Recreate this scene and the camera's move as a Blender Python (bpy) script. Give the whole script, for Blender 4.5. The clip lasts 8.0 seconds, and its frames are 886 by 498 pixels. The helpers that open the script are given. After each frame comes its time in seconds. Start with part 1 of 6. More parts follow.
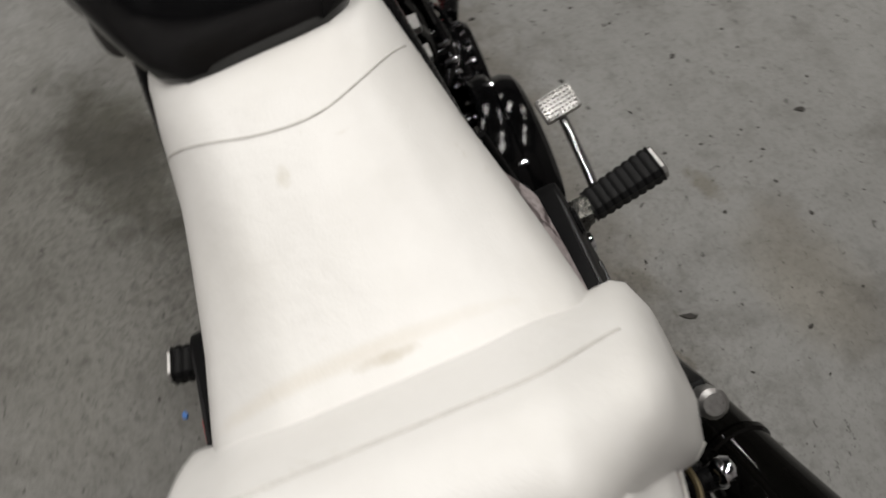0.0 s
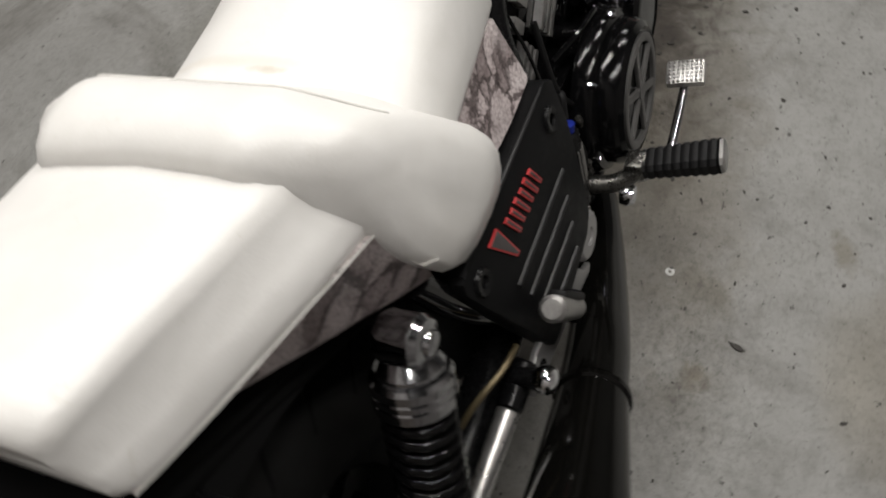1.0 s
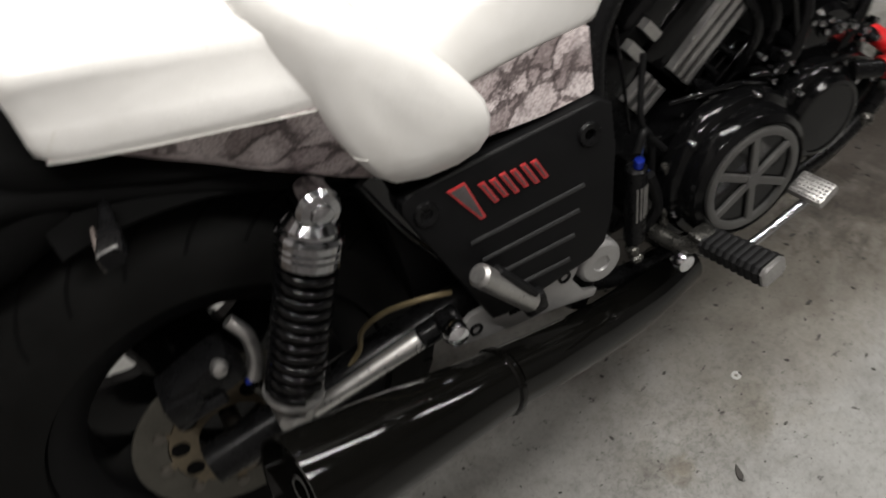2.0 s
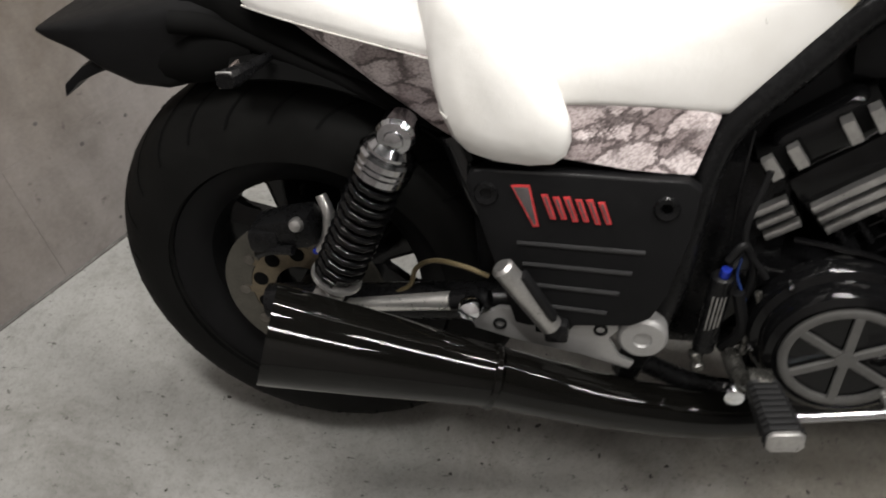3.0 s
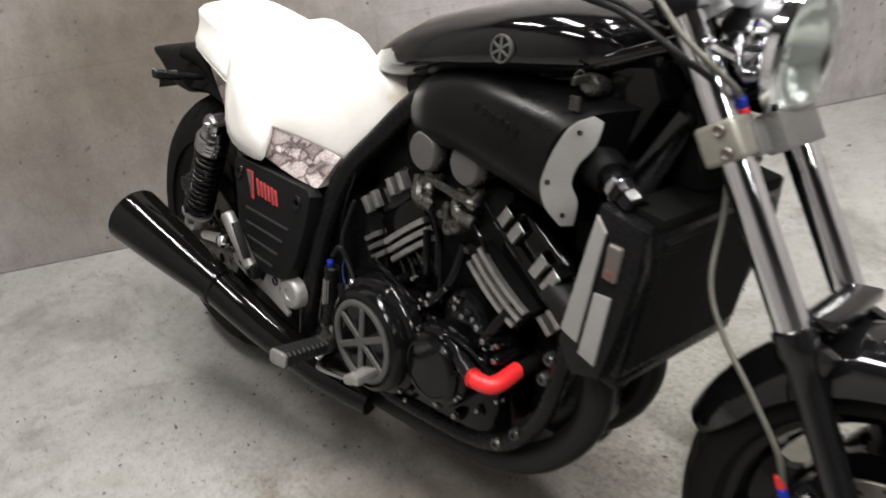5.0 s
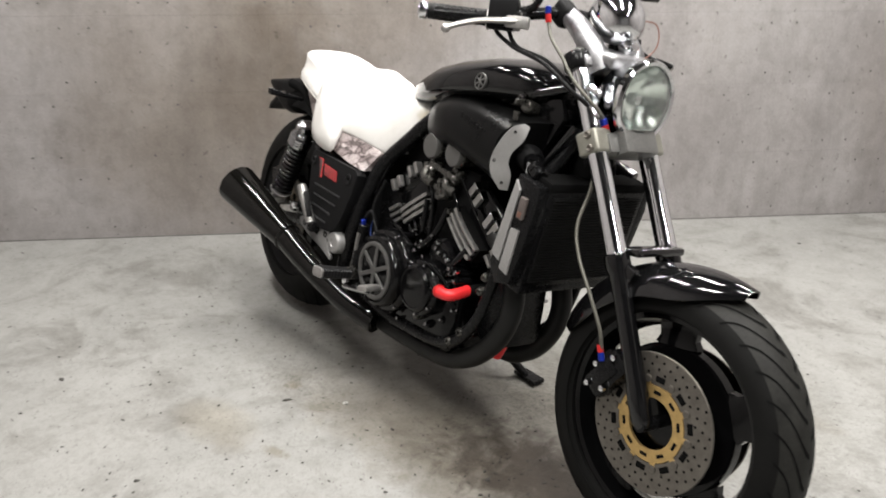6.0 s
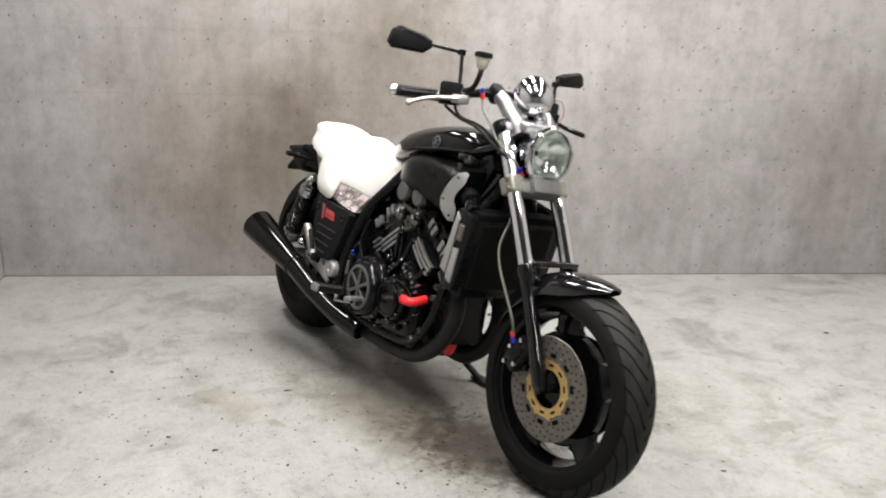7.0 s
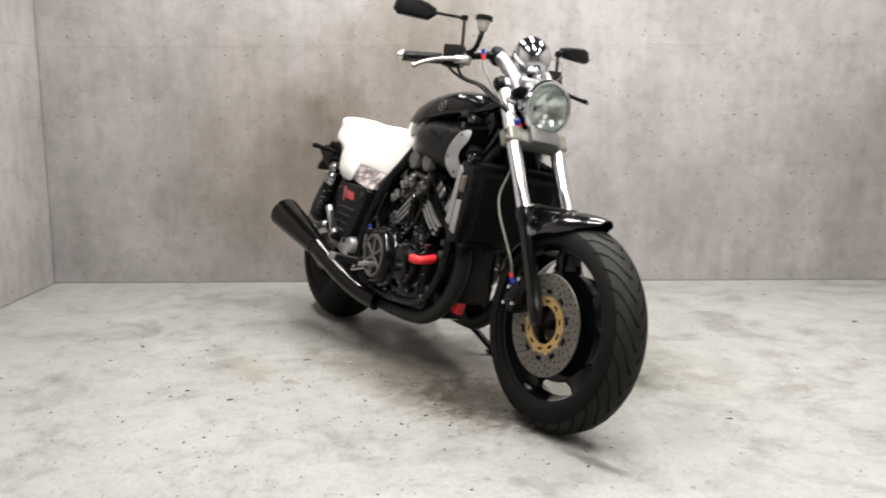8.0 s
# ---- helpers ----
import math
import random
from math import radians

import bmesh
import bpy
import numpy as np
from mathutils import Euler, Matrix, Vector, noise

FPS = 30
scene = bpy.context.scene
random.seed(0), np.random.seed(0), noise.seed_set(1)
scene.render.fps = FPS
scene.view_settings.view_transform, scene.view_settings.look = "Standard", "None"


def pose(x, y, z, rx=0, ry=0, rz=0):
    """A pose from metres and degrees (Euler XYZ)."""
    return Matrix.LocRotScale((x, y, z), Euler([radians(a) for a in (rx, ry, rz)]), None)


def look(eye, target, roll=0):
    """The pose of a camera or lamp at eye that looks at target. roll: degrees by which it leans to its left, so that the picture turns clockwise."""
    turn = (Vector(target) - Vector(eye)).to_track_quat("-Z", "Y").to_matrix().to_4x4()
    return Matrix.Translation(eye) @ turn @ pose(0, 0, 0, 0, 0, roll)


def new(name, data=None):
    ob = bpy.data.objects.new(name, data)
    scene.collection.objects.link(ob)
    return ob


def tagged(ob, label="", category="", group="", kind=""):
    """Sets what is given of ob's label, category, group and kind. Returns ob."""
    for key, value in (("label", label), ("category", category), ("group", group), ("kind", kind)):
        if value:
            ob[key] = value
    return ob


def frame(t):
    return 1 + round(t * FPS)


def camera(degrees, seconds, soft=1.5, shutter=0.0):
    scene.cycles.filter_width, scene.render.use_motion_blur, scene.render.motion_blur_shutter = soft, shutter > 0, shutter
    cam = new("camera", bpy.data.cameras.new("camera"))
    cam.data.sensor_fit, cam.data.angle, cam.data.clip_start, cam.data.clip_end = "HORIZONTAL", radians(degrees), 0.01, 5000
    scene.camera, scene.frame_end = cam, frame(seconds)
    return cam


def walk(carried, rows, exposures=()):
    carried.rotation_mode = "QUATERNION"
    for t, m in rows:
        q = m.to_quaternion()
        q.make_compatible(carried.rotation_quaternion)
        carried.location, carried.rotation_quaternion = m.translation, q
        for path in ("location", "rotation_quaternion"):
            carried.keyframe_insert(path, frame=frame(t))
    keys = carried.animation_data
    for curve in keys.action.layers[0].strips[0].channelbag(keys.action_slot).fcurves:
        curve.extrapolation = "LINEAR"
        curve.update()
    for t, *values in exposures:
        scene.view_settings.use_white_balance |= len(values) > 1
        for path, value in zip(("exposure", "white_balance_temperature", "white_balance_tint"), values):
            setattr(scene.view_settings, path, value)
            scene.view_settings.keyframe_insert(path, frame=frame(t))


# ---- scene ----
cam = camera(54.2, 8.0, soft=1.8, shutter=0.35)
PATH = [
    (0, (0.082, 0.128, 1.243), (1.037, -0.055, -0.505), -8.8),
    (0.5, (-0.041, -0.029, 1.252), (0.919, 0.224, -0.485), -14.5),
    (1, (-0.107, -0.244, 1.256), (0.795, 0.324, -0.436), -14.8),
    (1.5, (-0.079, -0.433, 1.257), (0.733, 0.37, -0.385), -8.1),
    (2, (0.051, -0.603, 1.271), (0.45, 0.527, -0.33), -14.0),
    (2.2, (0.107, -0.669, 1.265), (0.321, 0.511, -0.336), -13.0),
    (3.3, (0.572, -0.836, 1.242), (0.008, 0.533, -0.103), -6.8),
    (3.5, (0.71, -0.86, 1.236), (0.087, 0.509, -0.083), -4.3),
    (4, (1.005, -0.798, 1.195), (0.215, 0.572, -0.03), -2.6),
    (4.5, (1.328, -0.692, 1.198), (0.196, 0.505, 0.063), -3.3),
    (5, (1.713, -0.778, 1.197), (0.344, 0.336, 0.257), -7.2),
    (5.2, (1.855, -0.868, 1.183), (0.501, 0.293, 0.277), -3.9),
    (6.3, (2.642, -1.251, 1.228), (1.069, -0.202, 0.577), 1.3),
    (6.5, (2.77, -1.312, 1.244), (1.203, -0.247, 0.604), 2.5),
    (7, (3.099, -1.381, 1.232), (1.478, -0.324, 0.725), 1.1),
    (7.5, (3.322, -1.397, 1.106), (1.707, -0.303, 0.663), 0.1),
    (8, (3.337, -1.32, 0.878), (1.607, -0.369, 0.556), -0.2),
]
EXPOSURES = [(0.0, -0.78), (0.5, -0.8), (1.0, -0.4), (1.5, -0.29), (2.0, 0.07), (2.2, 0.18), (3.3, 0.68), (4.5, 0.78), (5.2, 0.84), (6.3, 0.93), (7.0, 0.97), (7.5, 1.13), (8.0, 1.04)]
walk(cam, [(t, look(eye, target, roll)) for t, eye, target, roll in PATH], EXPOSURES)



# ---- light ----
# The booth: u runs along the back wall from its right corner, v out of it, w up.
BOOTH = Matrix(((-0.4782, 0.8783, 0, 0.700), (-0.8783, -0.4782, 0, 2.950), (0, 0, 1, 0), (0, 0, 0, 1)))
WIDE, DEEP, HIGH = 4.457, 7.0, 2.9

world = bpy.data.worlds.new("world")
scene.world = world
world.use_nodes = True
world.node_tree.nodes["Background"].inputs[0].default_value = (0.9, 0.95, 1.0, 1)
world.node_tree.nodes["Background"].inputs[1].default_value = 0.02


def strip_lamp(u, v, along, watts):
    """One tube of a twin ceiling fluorescent, 1.2 m long; along: 'u' or 'v'."""
    data = bpy.data.lights.new("fluorescent_light", "AREA")
    data.shape, data.size, data.size_y, data.energy = "RECTANGLE", 1.2, 0.03, watts
    data.color = (1.0, 0.97, 0.93)
    lamp = new("fluorescent_light", data)
    lamp.matrix_world = BOOTH @ pose(u, v, HIGH - 0.09, 0, 0, 0 if along == "u" else 90)
    return lamp


for u in (0.95, 2.15, 3.35):
    for v, watts in ((1.1, 18), (2.9, 16.2)):
        for off in (-0.065, 0.065):
            strip_lamp(u + off, v, "v", watts)

# extra pair added to light the bike's front and the fork chrome
for off in (-0.065, 0.065):
    strip_lamp(1.0 + off, 4.8, "v", 11)

# ---- materials ----


def material(name, colour=(0.5, 0.5, 0.5), rough=0.5, metal=0.0, coat=0.0, vary=0.0, scale=20.0, bump=0.0, bump_scale=200.0, rough_vary=0.0, spec=0.5):
    """A Principled material; vary and rough_vary mix two scales of noise into colour and roughness, bump adds fine relief."""
    m = bpy.data.materials.new(name)
    m.use_nodes = True
    nt = m.node_tree
    bsdf = nt.nodes["Principled BSDF"]
    bsdf.inputs["Base Color"].default_value = (*colour, 1)
    bsdf.inputs["Roughness"].default_value = rough
    bsdf.inputs["Metallic"].default_value = metal
    bsdf.inputs["Specular IOR Level"].default_value = spec
    bsdf.inputs["Coat Weight"].default_value = coat
    bsdf.inputs["Coat Roughness"].default_value = 0.04
    co = nt.nodes.new("ShaderNodeTexCoord")
    if vary or rough_vary:
        a, b = nt.nodes.new("ShaderNodeTexNoise"), nt.nodes.new("ShaderNodeTexNoise")
        a.inputs["Scale"].default_value, b.inputs["Scale"].default_value = scale, scale * 7
        a.inputs["Detail"].default_value = b.inputs["Detail"].default_value = 5
        for n in (a, b):
            nt.links.new(co.outputs["Object"], n.inputs["Vector"])
        mix = nt.nodes.new("ShaderNodeMath")
        mix.operation = "MULTIPLY_ADD"
        mix.inputs[1].default_value = 0.45
        nt.links.new(b.outputs["Fac"], mix.inputs[0])
        half = nt.nodes.new("ShaderNodeMath")
        half.operation = "MULTIPLY"
        half.inputs[1].default_value = 0.55
        nt.links.new(a.outputs["Fac"], half.inputs[0])
        nt.links.new(half.outputs[0], mix.inputs[2])
        if vary:
            ramp = nt.nodes.new("ShaderNodeMapRange")
            ramp.inputs["From Min"].default_value, ramp.inputs["From Max"].default_value = 0.3, 0.7
            ramp.inputs["To Min"].default_value, ramp.inputs["To Max"].default_value = 1 - vary, 1 + vary
            nt.links.new(mix.outputs[0], ramp.inputs["Value"])
            tint = nt.nodes.new("ShaderNodeMixRGB")
            tint.blend_type, tint.inputs[0].default_value = "MULTIPLY", 1
            tint.inputs[1].default_value = (*colour, 1)
            nt.links.new(ramp.outputs[0], tint.inputs[2])
            nt.links.new(tint.outputs[0], bsdf.inputs["Base Color"])
        if rough_vary:
            ramp = nt.nodes.new("ShaderNodeMapRange")
            ramp.inputs["From Min"].default_value, ramp.inputs["From Max"].default_value = 0.3, 0.7
            ramp.inputs["To Min"].default_value, ramp.inputs["To Max"].default_value = max(0.02, rough - rough_vary), min(1, rough + rough_vary)
            nt.links.new(mix.outputs[0], ramp.inputs["Value"])
            nt.links.new(ramp.outputs[0], bsdf.inputs["Roughness"])
    if bump:
        n = nt.nodes.new("ShaderNodeTexNoise")
        n.inputs["Scale"].default_value, n.inputs["Detail"].default_value = bump_scale, 4
        nt.links.new(co.outputs["Object"], n.inputs["Vector"])
        bp = nt.nodes.new("ShaderNodeBump")
        bp.inputs["Strength"].default_value, bp.inputs["Distance"].default_value = bump, 0.002
        nt.links.new(n.outputs["Fac"], bp.inputs["Height"])
        nt.links.new(bp.outputs[0], bsdf.inputs["Normal"])
    return m


def ramp_node(nt, source, stops):
    r = nt.nodes.new("ShaderNodeValToRGB")
    el = r.color_ramp.elements
    while len(el) < len(stops):
        el.new(0.5)
    for e, (pos, c) in zip(el, stops):
        e.position, e.color = pos, (*c, 1) if len(c) == 3 else c
    nt.links.new(source, r.inputs[0])
    return r.outputs[0]


def noise_node(nt, vector, scale, detail=6, rough=0.55, distort=0.0):
    n = nt.nodes.new("ShaderNodeTexNoise")
    n.inputs["Scale"].default_value, n.inputs["Detail"].default_value = scale, detail
    n.inputs["Roughness"].default_value, n.inputs["Distortion"].default_value = rough, distort
    nt.links.new(vector, n.inputs["Vector"])
    return n.outputs["Fac"]


def multiply(nt, a, b, fac=1.0):
    n = nt.nodes.new("ShaderNodeMixRGB")
    n.blend_type, n.inputs[0].default_value = "MULTIPLY", fac
    nt.links.new(a, n.inputs[1])
    nt.links.new(b, n.inputs[2])
    return n.outputs[0]


def mapping(nt, vector, scale=(1, 1, 1), turn=(0, 0, 0)):
    n = nt.nodes.new("ShaderNodeMapping")
    n.inputs["Scale"].default_value, n.inputs["Rotation"].default_value = scale, turn
    nt.links.new(vector, n.inputs["Vector"])
    return n.outputs[0]


def spread(nt, vector, at, radii, turn=0.0, ragged=0.9, scale=6.0):
    """0 at the heart of a patch with ragged edges, 1 and more outside it."""
    n = nt.nodes.new("ShaderNodeMapping")
    n.vector_type = "TEXTURE"
    n.inputs["Location"].default_value = at
    n.inputs["Rotation"].default_value = (0, 0, turn)
    n.inputs["Scale"].default_value = radii
    nt.links.new(vector, n.inputs["Vector"])
    size = nt.nodes.new("ShaderNodeVectorMath")
    size.operation = "LENGTH"
    nt.links.new(n.outputs[0], size.inputs[0])
    out = nt.nodes.new("ShaderNodeMath")
    out.operation = "MULTIPLY_ADD"
    out.inputs[1].default_value = ragged
    nt.links.new(noise_node(nt, vector, scale, 8, 0.68, 0.4), out.inputs[0])
    nt.links.new(size.outputs["Value"], out.inputs[2])
    return out.outputs[0]


def stain(nt, colour, vector, at, radii, tint, turn=0.0, ragged=0.9, scale=6.0, edge=0.5):
    """Multiplies a stain with a shape of its own into a colour."""
    s = spread(nt, vector, at, radii, turn, ragged, scale)
    half = tuple((1 + 2 * c) / 3 for c in tint)
    r = nt.nodes.new("ShaderNodeMapRange")
    r.inputs["From Min"].default_value, r.inputs["From Max"].default_value = ragged * 0.5, ragged * 0.5 + 2.0
    nt.links.new(s, r.inputs["Value"])
    return multiply(nt, colour, ramp_node(nt, r.outputs[0], [(edge * 0.45, tint), (edge * 0.8, half), (edge * 1.25, (1, 1, 1))]))


def concrete_floor():
    m = bpy.data.materials.new("worn_concrete_floor")
    m.use_nodes = True
    nt = m.node_tree
    bsdf = nt.nodes["Principled BSDF"]
    co = nt.nodes.new("ShaderNodeTexCoord").outputs["Object"]
    base = ramp_node(nt, noise_node(nt, co, 1.4, 8, 0.62), [(0.3, (0.186, 0.184, 0.176)), (0.5, (0.216, 0.214, 0.205)), (0.7, (0.24, 0.238, 0.229))])
    mid = ramp_node(nt, noise_node(nt, co, 8, 9, 0.68, 0.3), [(0.34, (0.72, 0.71, 0.69)), (0.48, (0.97, 0.97, 0.965)), (0.64, (1.06, 1.06, 1.06))])
    patch = ramp_node(nt, noise_node(nt, co, 46, 6, 0.66, 0.5), [(0.34, (0.72, 0.715, 0.7)), (0.46, (0.97, 0.97, 0.965)), (0.62, (1.05, 1.05, 1.05))])
    fine = ramp_node(nt, noise_node(nt, co, 130, 7, 0.72), [(0.36, (0.5, 0.495, 0.48)), (0.44, (0.95, 0.95, 0.945)), (0.6, (1.08, 1.08, 1.08))])
    flecks = ramp_node(nt, noise_node(nt, mapping(nt, co, (1, 2.0, 1), (0, 0, 0.9)), 30, 7, 0.75), [(0.352, (0.16, 0.15, 0.135)), (0.392, (1, 1, 1)), (1, (1, 1, 1))])
    grime = ramp_node(nt, noise_node(nt, co, 2.6, 7, 0.72, 0.8), [(0.34, (0.5, 0.48, 0.45)), (0.48, (1, 1, 1)), (1, (1, 1, 1))])
    out = multiply(nt, multiply(nt, multiply(nt, multiply(nt, multiply(nt, base, mid, 0.72), patch, 0.55), fine, 0.5), flecks, 0.95), grime, 0.62)
    # rougher, dirtier stretches
    grit = ramp_node(nt, noise_node(nt, co, 75, 8, 0.75, 0.4), [(0.38, (0.2, 0.19, 0.175)), (0.46, (0.82, 0.81, 0.79)), (0.56, (1.3, 1.3, 1.29))])
    for at, radii in (((0.95, 0.6, 0), (0.8, 0.42, 1)), ((0.9, 0.2, 0), (0.4, 0.3, 1)), ((0.47, -0.25, 0), (0.3, 0.16, 1))):
        r = nt.nodes.new("ShaderNodeMapRange")
        r.inputs["From Min"].default_value, r.inputs["From Max"].default_value = 0.9, 1.9
        r.inputs["To Min"].default_value, r.inputs["To Max"].default_value = 0.42, 0.0
        nt.links.new(spread(nt, co, at, radii, 0.2, 1.6, 5.0), r.inputs["Value"])
        mix = nt.nodes.new("ShaderNodeMixRGB")
        mix.blend_type = "MULTIPLY"
        nt.links.new(r.outputs[0], mix.inputs[0])
        nt.links.new(out, mix.inputs[1])
        nt.links.new(grit, mix.inputs[2])
        out = mix.outputs[0]
    # oil, rubber and rust stains, and some broader darker areas
    for at, radii, tint, turn, ragged, scale in (
            # two broad darker patches under the motorcycle
            ((0.6, 0.0, 0), (0.62, 0.26, 1), (0.88, 0.86, 0.83), 0.1, 1.6, 5.0),
            ((0.95, 0.12, 0), (0.5, 0.3, 1), (0.66, 0.63, 0.59), 0.2, 2.2, 9.0),
            ((1.15, -0.12, 0), (0.3, 0.13, 1), (0.68, 0.65, 0.6), 0.3, 2.2, 15.0),
            ((1.2, 0.02, 0), (0.3, 0.16, 1), (0.27, 0.225, 0.19), 0.2, 2.8, 20.0),
            # narrow dark streak ahead of the front wheel
            ((1.72, 0.0, 0), (0.12, 0.02, 1), (0.45, 0.44, 0.42), 0.2, 1.6, 26.0),
            ((0.8, -0.14, 0), (0.34, 0.15, 1), (0.86, 0.83, 0.78), 0.2, 2.0, 11.0),
            # broad darker area to the motorcycle's left
            ((0.95, 0.6, 0), (0.5, 0.3, 1), (0.74, 0.73, 0.69), 0.1, 1.2, 7.0),
            ((1.15, 0.48, 0), (0.22, 0.1, 1), (0.4, 0.39, 0.33), 0.3, 2.2, 16.0),
            ((0.64, -0.54, 0), (0.06, 0.035, 1), (0.84, 0.82, 0.79), 0.5, 2.6, 20.0),
            ((0.5, -0.52, 0), (0.13, 0.08, 1), (0.94, 0.9, 0.83), 0.2, 0.8, 12.0),
            ((0.45, -0.265, 0), (0.03, 0.02, 1), (0.7, 0.64, 0.56), 0.0, 3.0, 32.0),
            ((0.72, -0.45, 0), (0.035, 0.02, 1), (0.72, 0.68, 0.61), 0.4, 3.0, 32.0),
            ((0.6, -0.25, 0), (0.06, 0.03, 1), (0.8, 0.78, 0.74), 0.9, 2.4, 34.0),
            ((1.38, 0.75, 0), (0.09, 0.035, 1), (0.8, 0.78, 0.75), 0.3, 1.3, 12.0)):
        out = stain(nt, out, co, at, radii, tint, turn, ragged, scale)
    nt.links.new(out, bsdf.inputs["Base Color"])
    rough = ramp_node(nt, noise_node(nt, co, 7, 6), [(0.3, (0.5, 0.5, 0.5)), (0.7, (0.75, 0.75, 0.75))])
    nt.links.new(rough, bsdf.inputs["Roughness"])
    bp = nt.nodes.new("ShaderNodeBump")
    bp.inputs["Strength"].default_value, bp.inputs["Distance"].default_value = 0.45, 0.004
    nt.links.new(noise_node(nt, co, 130, 8, 0.7), bp.inputs["Height"])
    nt.links.new(bp.outputs[0], bsdf.inputs["Normal"])
    return m


def concrete_wall():
    m = bpy.data.materials.new("formwork_concrete_wall")
    m.use_nodes = True
    nt = m.node_tree
    bsdf = nt.nodes["Principled BSDF"]
    co = nt.nodes.new("ShaderNodeNewGeometry").outputs["Position"]
    info = nt.nodes.new("ShaderNodeObjectInfo")
    base = ramp_node(nt, noise_node(nt, co, 1.5, 8, 0.62, 0.3), [(0.3, (0.19, 0.177, 0.173)), (0.52, (0.242, 0.229, 0.225)), (0.72, (0.28, 0.268, 0.264))])
    streak = ramp_node(nt, noise_node(nt, mapping(nt, co, (1, 1, 0.45)), 5, 7, 0.62), [(0.32, (0.78, 0.77, 0.765)), (0.5, (0.99, 0.99, 0.99)), (0.66, (1.1, 1.1, 1.1))])
    cloud = ramp_node(nt, noise_node(nt, co, 14, 7, 0.65, 0.3), [(0.3, (0.86, 0.855, 0.85)), (0.52, (1, 1, 1)), (0.72, (1.08, 1.08, 1.08))])
    pores = ramp_node(nt, noise_node(nt, co, 34, 5, 0.6), [(0.29, (0.42, 0.41, 0.4)), (0.35, (1, 1, 1)), (1, (1, 1, 1))])
    lines = ramp_node(nt, noise_node(nt, mapping(nt, co, (1, 1, 0.07)), 16, 5, 0.6), [(0.34, (0.9, 0.895, 0.89)), (0.5, (1, 1, 1)), (0.66, (1.05, 1.05, 1.05))])
    blotch = ramp_node(nt, noise_node(nt, co, 11, 8, 0.74, 0.6), [(0.34, (0.74, 0.72, 0.7)), (0.46, (0.98, 0.98, 0.98)), (0.6, (1.03, 1.03, 1.03))])
    fine = ramp_node(nt, noise_node(nt, co, 110, 6, 0.7), [(0.3, (0.88, 0.88, 0.88)), (0.7, (1.07, 1.07, 1.07))])
    each = ramp_node(nt, info.outputs["Random"], [(0, (0.97, 0.97, 0.97)), (1, (1.025, 1.025, 1.025))])
    out = multiply(nt, multiply(nt, multiply(nt, multiply(nt, multiply(nt, base, streak, 0.62), cloud), pores, 0.7), fine), each)
    out = multiply(nt, multiply(nt, out, lines, 0.6), blotch, 0.42)
    # darker brownish patches with ragged edges, set at fixed spots
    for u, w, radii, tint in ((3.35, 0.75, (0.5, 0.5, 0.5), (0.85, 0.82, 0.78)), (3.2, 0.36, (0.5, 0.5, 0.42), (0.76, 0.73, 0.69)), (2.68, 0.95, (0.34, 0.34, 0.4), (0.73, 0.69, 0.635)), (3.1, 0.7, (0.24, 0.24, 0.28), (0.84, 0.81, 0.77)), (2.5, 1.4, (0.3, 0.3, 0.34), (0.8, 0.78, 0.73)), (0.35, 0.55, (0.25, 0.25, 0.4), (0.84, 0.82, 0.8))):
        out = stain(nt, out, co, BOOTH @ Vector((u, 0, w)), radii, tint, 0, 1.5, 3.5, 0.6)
    nt.links.new(out, bsdf.inputs["Base Color"])
    bsdf.inputs["Roughness"].default_value = 0.75
    bp = nt.nodes.new("ShaderNodeBump")
    bp.inputs["Strength"].default_value, bp.inputs["Distance"].default_value = 0.2, 0.003
    nt.links.new(noise_node(nt, co, 60, 6, 0.6), bp.inputs["Height"])
    nt.links.new(bp.outputs[0], bsdf.inputs["Normal"])
    return m


